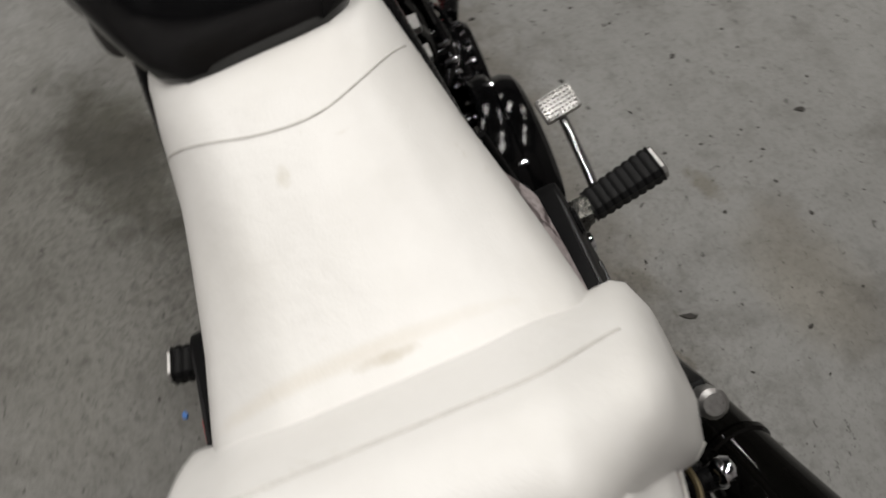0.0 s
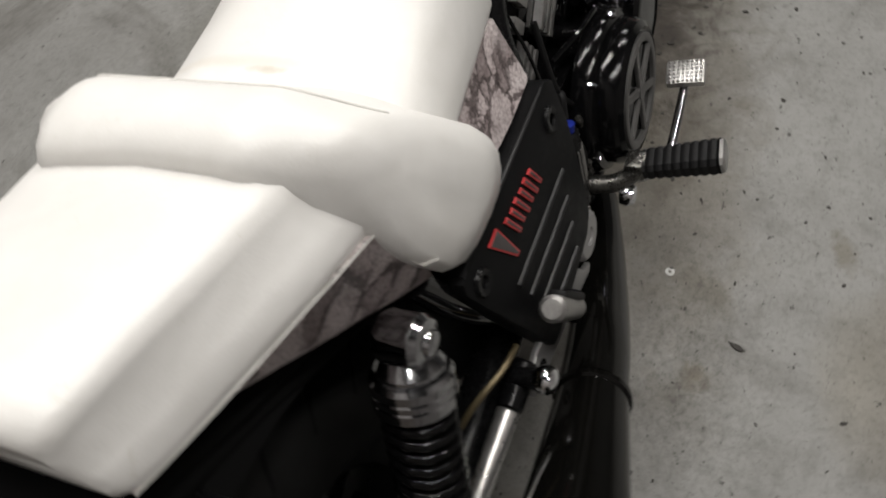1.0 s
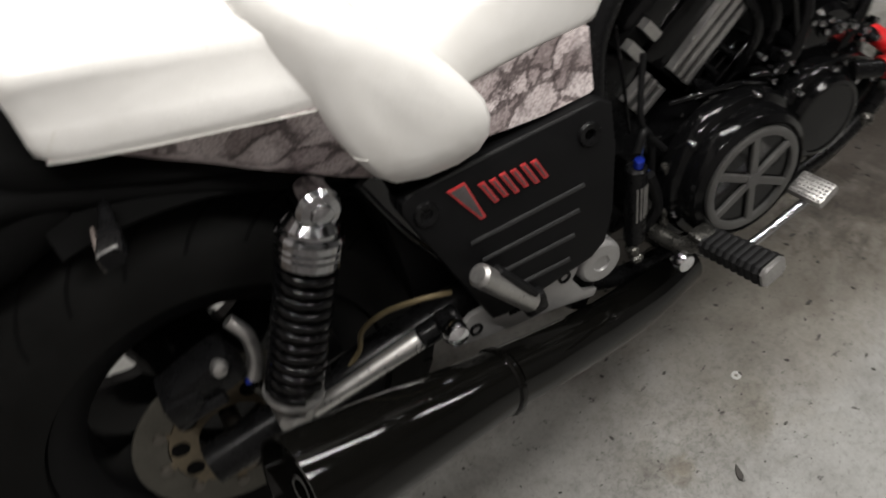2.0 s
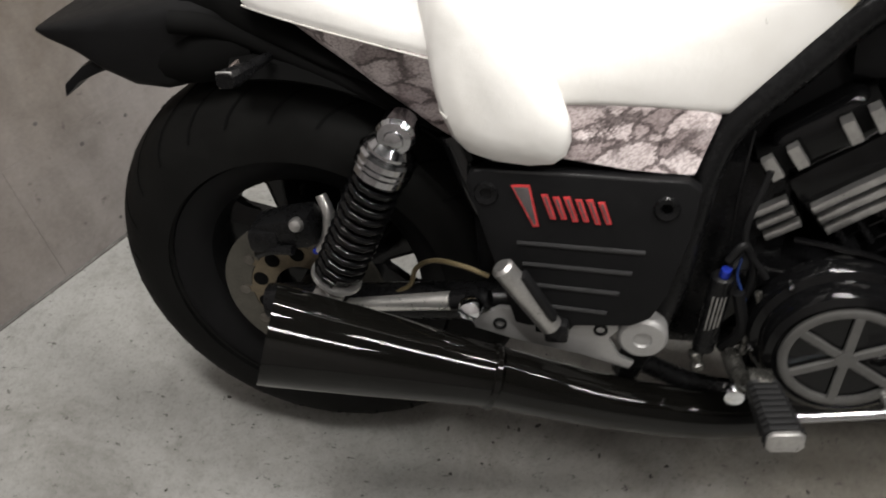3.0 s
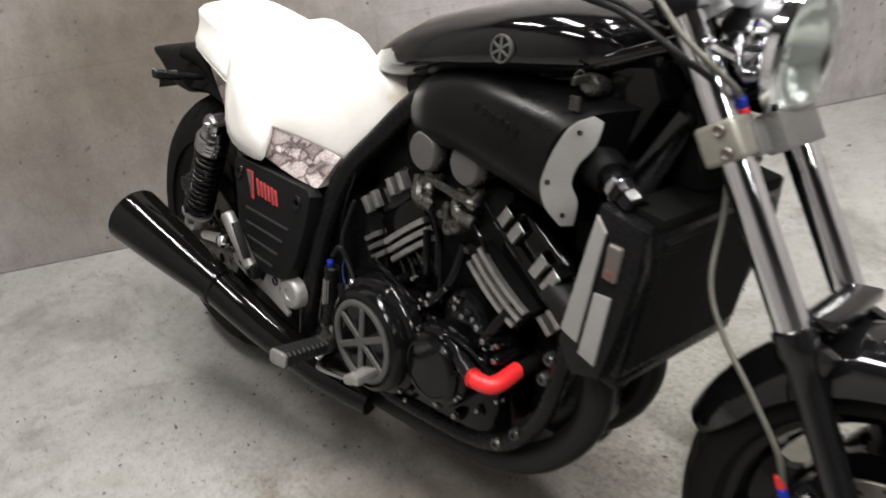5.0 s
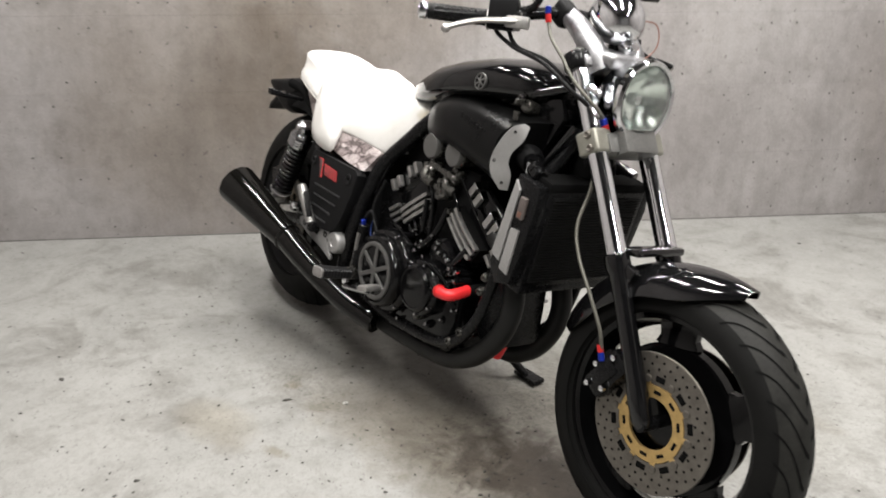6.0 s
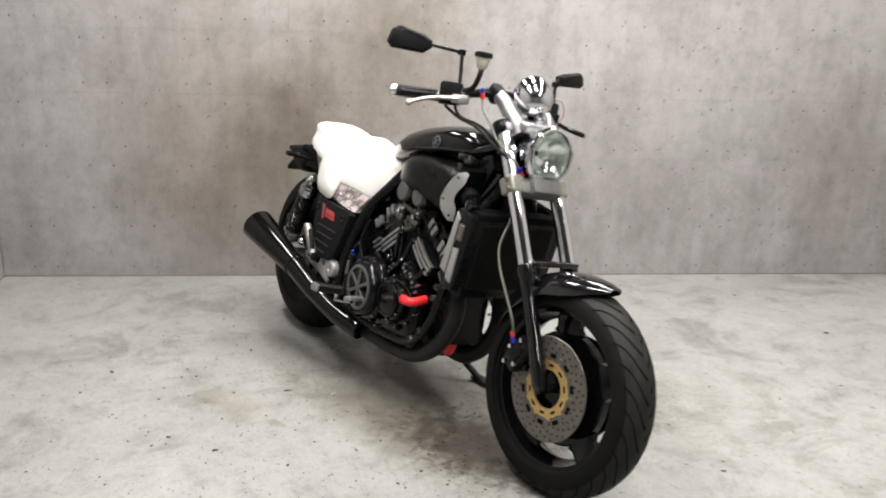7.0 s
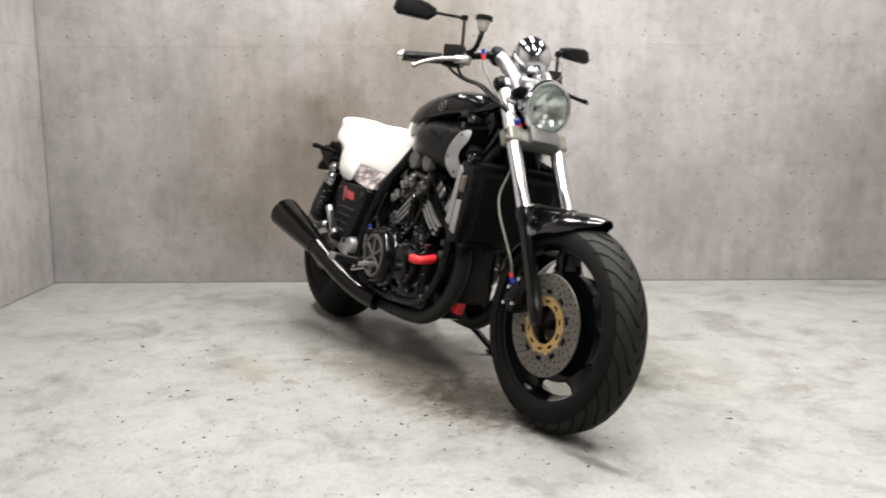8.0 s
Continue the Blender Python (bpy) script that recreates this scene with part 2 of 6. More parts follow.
def seat_vinyl():
    m = bpy.data.materials.new("white_vinyl")
    m.use_nodes = True
    nt = m.node_tree
    bsdf = nt.nodes["Principled BSDF"]
    co = nt.nodes.new("ShaderNodeTexCoord").outputs["Object"]
    base = ramp_node(nt, noise_node(nt, co, 9, 6, 0.6), [(0.3, (0.6, 0.587, 0.562)), (0.55, (0.645, 0.634, 0.614)), (0.75, (0.665, 0.654, 0.634))])
    scuff = ramp_node(nt, noise_node(nt, mapping(nt, co, (1, 0.5, 1)), 30, 7, 0.7, 0.6), [(0.28, (0.8, 0.77, 0.7)), (0.36, (1, 1, 1)), (1, (1, 1, 1))])
    out = multiply(nt, base, scuff, 0.5)
    for at, radii, tint, ragged, scale in (((0.366, -0.02, 0.72), (0.005, 0.024, 0.04), (0.78, 0.74, 0.67), 1.6, 70), ((0.375, 0.0, 0.72), (0.008, 0.1, 0.04), (0.92, 0.89, 0.84), 0.8, 30), ((0.505, 0.004, 0.757), (0.008, 0.006, 0.03), (0.86, 0.84, 0.79), 1.6, 110),
                                           ((0.3, 0.14, 0.72), (0.03, 0.02, 0.05), (0.78, 0.74, 0.66), 1.2, 45), ((0.29, 0.165, 0.66), (0.04, 0.03, 0.05), (0.75, 0.71, 0.63), 1.2, 50), ((0.7, -0.1, 0.745), (0.03, 0.03, 0.02), (0.75, 0.7, 0.58), 1.0, 40)):
        out = stain(nt, out, co, at, radii, tint, 0, ragged, scale)
    nt.links.new(out, bsdf.inputs["Base Color"])
    bsdf.inputs["Roughness"].default_value = 0.4
    bp = nt.nodes.new("ShaderNodeBump")
    bp.inputs["Strength"].default_value, bp.inputs["Distance"].default_value = 0.12, 0.002
    nt.links.new(noise_node(nt, co, 420, 4), bp.inputs["Height"])
    soft = nt.nodes.new("ShaderNodeBump")
    soft.inputs["Strength"].default_value, soft.inputs["Distance"].default_value = 0.25, 0.01
    nt.links.new(noise_node(nt, co, 14, 3), soft.inputs["Height"])
    nt.links.new(bp.outputs[0], soft.inputs["Normal"])
    nt.links.new(soft.outputs[0], bsdf.inputs["Normal"])
    return m


def snake_skin():
    m = bpy.data.materials.new("snake_print_vinyl")
    m.use_nodes = True
    nt = m.node_tree
    bsdf = nt.nodes["Principled BSDF"]
    co = nt.nodes.new("ShaderNodeTexCoord").outputs["Object"]
    flat = mapping(nt, co, (1, 0.15, 1), (0, 0.25, 0))
    scales = nt.nodes.new("ShaderNodeTexVoronoi")
    scales.inputs["Scale"].default_value = 440
    nt.links.new(mapping(nt, flat, (0.6, 1, 1)), scales.inputs["Vector"])
    base = ramp_node(nt, noise_node(nt, flat, 34, 5, 0.6), [(0.3, (0.38, 0.335, 0.33)), (0.5, (0.5, 0.45, 0.445)), (0.7, (0.62, 0.575, 0.57))])
    # broken dark rims round pale blotches, stepped scale by scale
    at = nt.nodes.new("ShaderNodeVectorMath")
    at.operation = "MULTIPLY_ADD"
    at.inputs[1].default_value = (0.034, 0.034, 0.034)
    wob = nt.nodes.new("ShaderNodeTexNoise")
    wob.inputs["Scale"].default_value, wob.inputs["Detail"].default_value = 30, 4
    nt.links.new(scales.outputs["Position"], wob.inputs["Vector"])
    nt.links.new(wob.outputs["Color"], at.inputs[0])
    nt.links.new(scales.outputs["Position"], at.inputs[2])
    blot = nt.nodes.new("ShaderNodeTexVoronoi")
    blot.feature = "DISTANCE_TO_EDGE"
    blot.inputs["Scale"].default_value = 35
    nt.links.new(mapping(nt, at.outputs[0], (0.85, 1, 1.15)), blot.inputs["Vector"])
    rim = ramp_node(nt, blot.outputs["Distance"], [(0.0, (0.13, 0.11, 0.11)), (0.04, (0.22, 0.19, 0.19)), (0.085, (0.86, 0.83, 0.83)), (0.3, (1.06, 1.05, 1.05))])
    gaps = ramp_node(nt, noise_node(nt, at.outputs[0], 17, 3, 0.6), [(0.46, (0, 0, 0)), (0.51, (1, 1, 1))])
    broken = nt.nodes.new("ShaderNodeMixRGB")
    broken.inputs[1].default_value = (0.93, 0.92, 0.92, 1)
    nt.links.new(gaps, broken.inputs[0])
    nt.links.new(rim, broken.inputs[2])
    whole = nt.nodes.new("ShaderNodeTexVoronoi")
    whole.inputs["Scale"].default_value = 35
    nt.links.new(blot.inputs["Vector"].links[0].from_socket, whole.inputs["Vector"])
    shade = ramp_node(nt, whole.outputs["Color"], [(0.22, (0.42, 0.38, 0.38)), (0.34, (0.62, 0.58, 0.58)), (0.42, (1.0, 1.0, 1.0)), (0.8, (1.12, 1.11, 1.11))])
    flecks = ramp_node(nt, noise_node(nt, scales.outputs["Position"], 85, 3, 0.65), [(0.33, (0.3, 0.26, 0.26)), (0.39, (1, 1, 1)), (1, (1.05, 1.05, 1.05))])
    cells = ramp_node(nt, scales.outputs["Distance"], [(0.0, (1.1, 1.1, 1.1)), (0.45, (0.97, 0.97, 0.97)), (0.8, (0.45, 0.42, 0.42))])
    nt.links.new(multiply(nt, multiply(nt, multiply(nt, multiply(nt, base, shade, 0.75), broken.outputs[0], 0.92), flecks, 0.45), cells, 0.7), bsdf.inputs["Base Color"])
    bsdf.inputs["Roughness"].default_value = 0.42
    bp = nt.nodes.new("ShaderNodeBump")
    bp.inputs["Strength"].default_value, bp.inputs["Distance"].default_value = 0.5, 0.001
    bp.invert = True
    nt.links.new(scales.outputs["Distance"], bp.inputs["Height"])
    nt.links.new(bp.outputs[0], bsdf.inputs["Normal"])
    return m


FLOOR, WALL, SNAKE = concrete_floor(), concrete_wall(), snake_skin()
UNSEEN_WALL = material("unseen_wall_grey", (0.14, 0.14, 0.141), 0.5, 0.1, vary=0.2, scale=4)
CEILING = material("dark_painted_ceiling", (0.03, 0.03, 0.031), 0.8, vary=0.15, scale=3)
VINYL = seat_vinyl()
SEAM = material("stitched_seam", (0.5, 0.487, 0.46), 0.6, vary=0.12, scale=60)
GLOSS = material("gloss_black_paint", (0.0032, 0.0032, 0.0035), 0.07, coat=0.1, rough_vary=0.03, vary=0.15, scale=12, spec=0.42)
SATIN = material("satin_black_metal", (0.0045, 0.0045, 0.0048), 0.27, spec=0.14, rough_vary=0.1, vary=0.25, scale=25, bump=0.06, bump_scale=300)
MATT = material("matt_black_plastic", (0.0052, 0.0052, 0.0055), 0.5, spec=0.08, rough_vary=0.1, vary=0.25, scale=18, bump=0.1, bump_scale=600)
# lighter than the cover: light caught along the ridges put into colour
LOUVRE = material("highlit_black_edge", (0.014, 0.014, 0.0145), 0.32, spec=0.3, vary=0.4, scale=60)
HEADER = material("dull_black_pipe_paint", (0.006, 0.006, 0.0058), 0.5, spec=0.2, rough_vary=0.12, vary=0.4, scale=26, bump=0.1, bump_scale=200)
MUFFLER = material("polished_black_enamel", (0.0025, 0.0024, 0.0021), 0.045, spec=0.26, rough_vary=0.025, vary=0.2, scale=14)
STAY = material("polished_tube", (0.62, 0.61, 0.59), 0.3, 0.9, vary=0.12, scale=30, rough_vary=0.1)
# dulled chrome; dark reflections on the shock tops are put into its colour
PLATED = material("dulled_dark_chrome", (0.36, 0.36, 0.37), 0.13, 1.0, rough_vary=0.08, vary=0.2, scale=40)
SCOOP = material("semi_gloss_black_plastic", (0.0032, 0.0032, 0.0033), 0.29, spec=0.12, rough_vary=0.03, vary=0.3, scale=14, bump=0.04, bump_scale=500)
CASE = material("black_engine_paint", (0.0026, 0.0026, 0.0028), 0.1, spec=0.2, rough_vary=0.08, vary=0.3, scale=30, bump=0.12, bump_scale=160)
RUBBER = material("tyre_rubber", (0.0048, 0.0048, 0.0046), 0.65, spec=0.08, rough_vary=0.1, vary=0.3, scale=14, bump=0.12, bump_scale=350)
DUSTY = material("dusty_tyre_rubber", (0.0105, 0.0105, 0.0094), 0.6, spec=0.14, rough_vary=0.12, vary=0.6, scale=22, bump=0.15, bump_scale=350)
GRIP = material("black_grip_rubber", (0.005, 0.005, 0.0053), 0.5, spec=0.16, bump=0.2, bump_scale=500, vary=0.2, scale=30)
CHROME = material("chrome", (0.72, 0.73, 0.75), 0.05, 1.0, rough_vary=0.05, vary=0.08, scale=20)
ALLOY = material("brushed_aluminium", (0.37, 0.362, 0.352), 0.38, 0.9, vary=0.25, scale=40, rough_vary=0.14, bump=0.1, bump_scale=300)
POLISHED = material("polished_casting", (0.3, 0.3, 0.31), 0.4, 1.0, vary=0.3, scale=24, rough_vary=0.14, bump=0.03, bump_scale=60)
SILVER = material("silver_paint", (0.28, 0.276, 0.272), 0.42, 0.5, vary=0.1, scale=30, rough_vary=0.08)
GREYCAP = material("grey_machined_cap", (0.095, 0.093, 0.09), 0.5, 0.5, vary=0.18, scale=40, rough_vary=0.1)
CAST = material("dull_cast_alloy", (0.075, 0.073, 0.067), 0.28, 0.8, vary=0.6, scale=45, rough_vary=0.18, bump=0.5, bump_scale=140)
STEELGREY = material("dull_steel", (0.16, 0.16, 0.155), 0.4, 0.7, vary=0.2, scale=30, rough_vary=0.1)
WORN = material("browned_disc_steel", (0.085, 0.08, 0.068), 0.42, 0.7, vary=0.3, scale=40, rough_vary=0.12)
NICKEL = material("yellowed_nickel_clamp", (0.22, 0.215, 0.185), 0.42, 0.6, vary=0.18, scale=30, rough_vary=0.1)
GOLD = material("gold_anodised", (0.44, 0.3, 0.12), 0.42, 0.7, vary=0.3, scale=60, rough_vary=0.12)
BRONZE = material("dull_bronze", (0.13, 0.105, 0.07), 0.4, 0.6, vary=0.35, scale=60, rough_vary=0.12)
STEEL = material("brake_disc_steel", (0.125, 0.114, 0.1), 0.44, 0.75, vary=0.3, scale=60, rough_vary=0.12)
RED = material("red_silicone", (0.62, 0.014, 0.018), 0.42, vary=0.06, scale=25, bump=0.05)
REDPAINT = material("red_emblem_paint", (0.36, 0.025, 0.027), 0.4, vary=0.4, scale=120)
EMBLEM = material("dark_emblem_core", (0.07, 0.062, 0.062), 0.4, 0.3, vary=0.3, scale=120)
REDANO = material("red_anodised", (0.6, 0.03, 0.03), 0.3, 0.6)
BLUE = material("blue_anodised", (0.012, 0.03, 0.32), 0.3, 0.6)
HOSE = material("braided_hose", (0.085, 0.082, 0.068), 0.45, 0.3, vary=0.2, scale=200, bump=0.4, bump_scale=700)
BRASS = material("brass_wire", (0.14, 0.11, 0.06), 0.4, 0.6)
BLUEWIRE = material("blue_line_sleeve", (0.012, 0.03, 0.13), 0.4)
ORANGE = material("dim_orange_lens", (0.1, 0.045, 0.032), 0.3)
COPPER = material("brown_wire", (0.13, 0.05, 0.035), 0.5)
AMBER = material("smoked_reflector", (0.07, 0.058, 0.053), 0.2, coat=0.5)
CREAM = material("clouded_reservoir_plastic", (0.3, 0.285, 0.245), 0.35, vary=0.15, scale=40)
HOLE = material("flat_black", (0.004, 0.004, 0.004), 0.9, spec=0.04)
MESH = material("radiator_core", (0.005, 0.005, 0.005), 0.6, spec=0.1, bump=0.8, bump_scale=500, vary=0.3, scale=120)
BOWL = material("fluted_lamp_bowl", (0.8, 0.84, 0.82), 0.14, 0.9, vary=0.15, scale=60, bump=0.6, bump_scale=60)
REFLECTOR = material("polished_reflector", (0.86, 0.87, 0.88), 0.06, 1.0)


def clear_glass():
    m = bpy.data.materials.new("clear_lamp_glass")
    m.use_nodes = True
    b = m.node_tree.nodes["Principled BSDF"]
    b.inputs["Transmission Weight"].default_value = 1.0
    b.inputs["Roughness"].default_value = 0.03
    b.inputs["IOR"].default_value = 1.3
    b.inputs["Base Color"].default_value = (0.95, 0.98, 0.96, 1)
    return m


def perforated_plate():
    """Pale painted plate with rows of fine holes."""
    m = material("perforated_plate", (0.28, 0.276, 0.272), 0.42, 0.4, vary=0.08, scale=30)
    nt = m.node_tree
    bsdf = nt.nodes["Principled BSDF"]
    dots = nt.nodes.new("ShaderNodeTexVoronoi")
    dots.inputs["Scale"].default_value, dots.inputs["Randomness"].default_value = 360, 0.0
    nt.links.new(mapping(nt, nt.nodes.new("ShaderNodeTexCoord").outputs["Object"], (1, 0.02, 1), (0, 0.5, 0)), dots.inputs["Vector"])
    holes = ramp_node(nt, dots.outputs["Distance"], [(0.24, (0.25, 0.25, 0.25)), (0.36, (1, 1, 1))])
    nt.links.new(multiply(nt, bsdf.inputs["Base Color"].links[0].from_socket, holes, 0.8), bsdf.inputs["Base Color"])
    return m


GLASS, PERFORATED = clear_glass(), perforated_plate()

# ---- shape helpers ----


def part(name, bm, mat, parent=None, label="", sharp=38, xf=None):
    """Links a bmesh as one mesh object under a thing or part."""
    if xf is not None:
        bmesh.ops.transform(bm, matrix=xf, verts=bm.verts)
    bmesh.ops.recalc_face_normals(bm, faces=bm.faces)
    me = bpy.data.meshes.new(name)
    bm.to_mesh(me)
    bm.free()
    me.materials.append(mat)
    me.shade_smooth()
    me.set_sharp_from_angle(angle=radians(sharp))
    ob = new(name, me)
    ob.parent = parent
    if label:
        tagged(ob, label)
    return ob


def pieces(name, mat, parent, profile, places, seg=10, label="", xf=None):
    """Alike small turned pieces (bolts, screws, caps): one object each on one shared mesh. places: (point, axis)."""
    bm = lathe(B(), (0, 0, 0), (0, 0, 1), profile, seg)
    first = part(name, bm, mat, parent, label)
    for k, (p, axis) in enumerate(places):
        ob = first if k == 0 else new(name, first.data)
        ob.parent = parent
        if label:
            tagged(ob, label)
        ob.matrix_local = (xf or Matrix()) @ Matrix.Translation(p) @ Vector(axis).to_track_quat("Z", "Y").to_matrix().to_4x4()
    return first


def ring(bm, pts):
    return [bm.verts.new(p) for p in pts]


def skin(bm, rings, closed=True, caps=True, loop=False):
    """Faces between rings of equal count."""
    n = len(rings[0])
    pairs = list(zip(rings, rings[1:])) + ([(rings[-1], rings[0])] if loop else [])
    for a, b in pairs:
        for i in range(n if closed else n - 1):
            j = (i + 1) % n
            bm.faces.new((a[i], a[j], b[j], b[i]))
    if caps and closed and not loop:
        bm.faces.new(rings[0])
        bm.faces.new(rings[-1][::-1])


def curve_points(pts, n=8):
    """A smooth line through points (Catmull-Rom)."""
    pts = [Vector(p) for p in pts]
    if len(pts) < 3:
        return pts
    ext = [2 * pts[0] - pts[1], *pts, 2 * pts[-1] - pts[-2]]
    out = []
    for k in range(len(pts) - 1):
        p0, p1, p2, p3 = ext[k:k + 4]
        for i in range(n):
            t = i / n
            out.append(0.5 * (2 * p1 + (p2 - p0) * t + (2 * p0 - 5 * p1 + 4 * p2 - p3) * t * t + (3 * p1 - p0 - 3 * p2 + p3) * t ** 3))
    out.append(pts[-1])
    return out


def tube(bm, pts, r, seg=10, n=8, caps=True, flat=1.0):
    """A tube along a smooth line; r: a radius or one for each end."""
    line = curve_points(pts, n)
    m = len(line)
    r0, r1 = r if isinstance(r, tuple) else (r, r)
    up = Vector((0, 0, 1))
    d = (line[1] - line[0]).normalized()
    if abs(d.dot(up)) > 0.95:
        up = Vector((0, 1, 0))
    side = d.cross(up).normalized()
    rings = []
    for i, p in enumerate(line):
        d = (line[min(i + 1, m - 1)] - line[max(i - 1, 0)]).normalized()
        side = (side - d * side.dot(d)).normalized()
        top = side.cross(d)
        rad = r0 + (r1 - r0) * i / max(1, m - 1)
        rings.append(ring(bm, [p + rad * (math.cos(a) * side + flat * math.sin(a) * top) for a in (2 * math.pi * k / seg for k in range(seg))]))
    skin(bm, rings, caps=caps)
    return bm


def axes(axis):
    d = Vector(axis).normalized()
    h = Vector((0, 0, 1)) if abs(d.z) < 0.9 else Vector((1, 0, 0))
    a = d.cross(h).normalized()
    return d, a, a.cross(d)


def lathe(bm, at, axis, profile, seg=32, loop=False, caps=True):
    """Revolves (radius, along) pairs about an axis."""
    d, a, b = axes(axis)
    at = Vector(at)
    rings = []
    for r, h in profile:
        r = max(r, 0.0004)
        rings.append(ring(bm, [at + d * h + r * (math.cos(t) * a + math.sin(t) * b) for t in (2 * math.pi * k / seg for k in range(seg))]))
    skin(bm, rings, caps=caps, loop=loop)
    return bm


def rod(bm, p, q, r, seg=12, bevel=0.0):
    p, q = Vector(p), Vector(q)
    r0, r1 = r if isinstance(r, tuple) else (r, r)
    L = (q - p).length
    if bevel:
        prof = [(r0 - bevel, 0), (r0, bevel), (r1, L - bevel), (r1 - bevel, L)]
    else:
        prof = [(r0, 0), (r1, L)]
    return lathe(bm, p, q - p, prof, seg)


def block(bm, size, m, bevel=0.004, seg=2):
    """A bevelled box of that size, centred at pose m."""
    made = bmesh.ops.create_cube(bm, size=1, matrix=m @ Matrix.Diagonal((*size, 1)))
    if bevel:
        edges = list({e for v in made["verts"] for e in v.link_edges})
        bmesh.ops.bevel(bm, geom=edges, offset=bevel, segments=seg, affect="EDGES", profile=0.6)
    return bm


def plate(bm, outline, y0, y1, bevel=0.0015, holes=()):
    """A plate in the bike's side plane: outline of (x, z), from y0 to y1."""
    a = ring(bm, [(x, y0, z) for x, z in outline])
    b = ring(bm, [(x, y1, z) for x, z in outline])
    n = len(a)
    faces = [bm.faces.new(a), bm.faces.new(b[::-1])]
    for i in range(n):
        faces.append(bm.faces.new((a[i], b[i], b[(i + 1) % n], a[(i + 1) % n])))
    if bevel:
        bmesh.ops.recalc_face_normals(bm, faces=faces)
        edges = list({e for f in faces[:2] for e in f.edges})
        bmesh.ops.bevel(bm, geom=edges, offset=bevel, segments=2, affect="EDGES", profile=0.6)
    return bm


def loft(bm, sections, power=2.6, seg=28, caps=True):
    """A body along x: sections (x, half width, bottom, top[, middle y]) with rounded-square outlines."""
    rings = []
    for s in sections:
        x, w, z0, z1 = s[:4]
        y = s[4] if len(s) > 4 else 0
        pts = []
        for k in range(seg):
            t = 2 * math.pi * k / seg
            c, n = math.cos(t), math.sin(t)
            pts.append((x, y + w * math.copysign(abs(c) ** (2 / power), c), (z0 + z1) / 2 + (z1 - z0) / 2 * math.copysign(abs(n) ** (2 / power), n)))
        rings.append(ring(bm, pts))
    skin(bm, rings, caps=caps)
    return bm


def B():
    return bmesh.new()


# ---- room ----


def slab(name, size, m, mat, label, category):
    ob = part(name, block(B(), size, m, 0), mat, None)
    return tagged(ob, label, category, kind="structure")


slab("floor", (WIDE + 0.4, DEEP + 0.4, 0.2), BOOTH @ pose(WIDE / 2, DEEP / 2, -0.1), FLOOR, "stained light grey concrete floor with dark specks", "floor")
slab("ceiling", (WIDE + 0.4, DEEP + 0.4, 0.2), BOOTH @ pose(WIDE / 2, DEEP / 2, HIGH + 0.1), CEILING, "dark painted ceiling with strip lights", "ceiling")
LABEL = "pale grey formwork concrete wall with tie marks"
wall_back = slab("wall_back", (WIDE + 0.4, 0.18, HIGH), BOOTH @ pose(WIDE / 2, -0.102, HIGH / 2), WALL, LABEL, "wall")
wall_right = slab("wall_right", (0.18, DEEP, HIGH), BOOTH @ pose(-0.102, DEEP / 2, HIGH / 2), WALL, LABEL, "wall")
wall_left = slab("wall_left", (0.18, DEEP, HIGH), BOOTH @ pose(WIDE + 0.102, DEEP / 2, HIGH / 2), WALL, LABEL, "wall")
# added wall out of view, its grey tuned for reflections and bounce
slab("wall_front", (WIDE + 0.4, 0.18, HIGH), BOOTH @ pose(WIDE / 2, DEEP + 0.102, HIGH / 2), UNSEEN_WALL, "plain unseen grey wall closing the room", "wall")

from mathutils.bvhtree import BVHTree

# ---- the motorcycle: x ahead from the rear axle, y to its left, z up ----
bike = new("motorcycle")
bike.matrix_world = Matrix.Translation((-0.07, 0.03, 0.002)) @ pose(0, 0, 0, -9.5)
tagged(bike, "black motorcycle with white vinyl seat, leaning on its side stand", "motorcycle")

REAR, FRONT = Vector((0.01, 0, 0.319)), Vector((1.54, 0, 0.288))
RAKE = Vector((-0.485, 0, 0.8746))
STEER = Matrix.Translation((1.17, 0, 0.9)) @ Matrix.Rotation(radians(3), 4, RAKE) @ Matrix.Translation((-1.17, 0, -0.9))


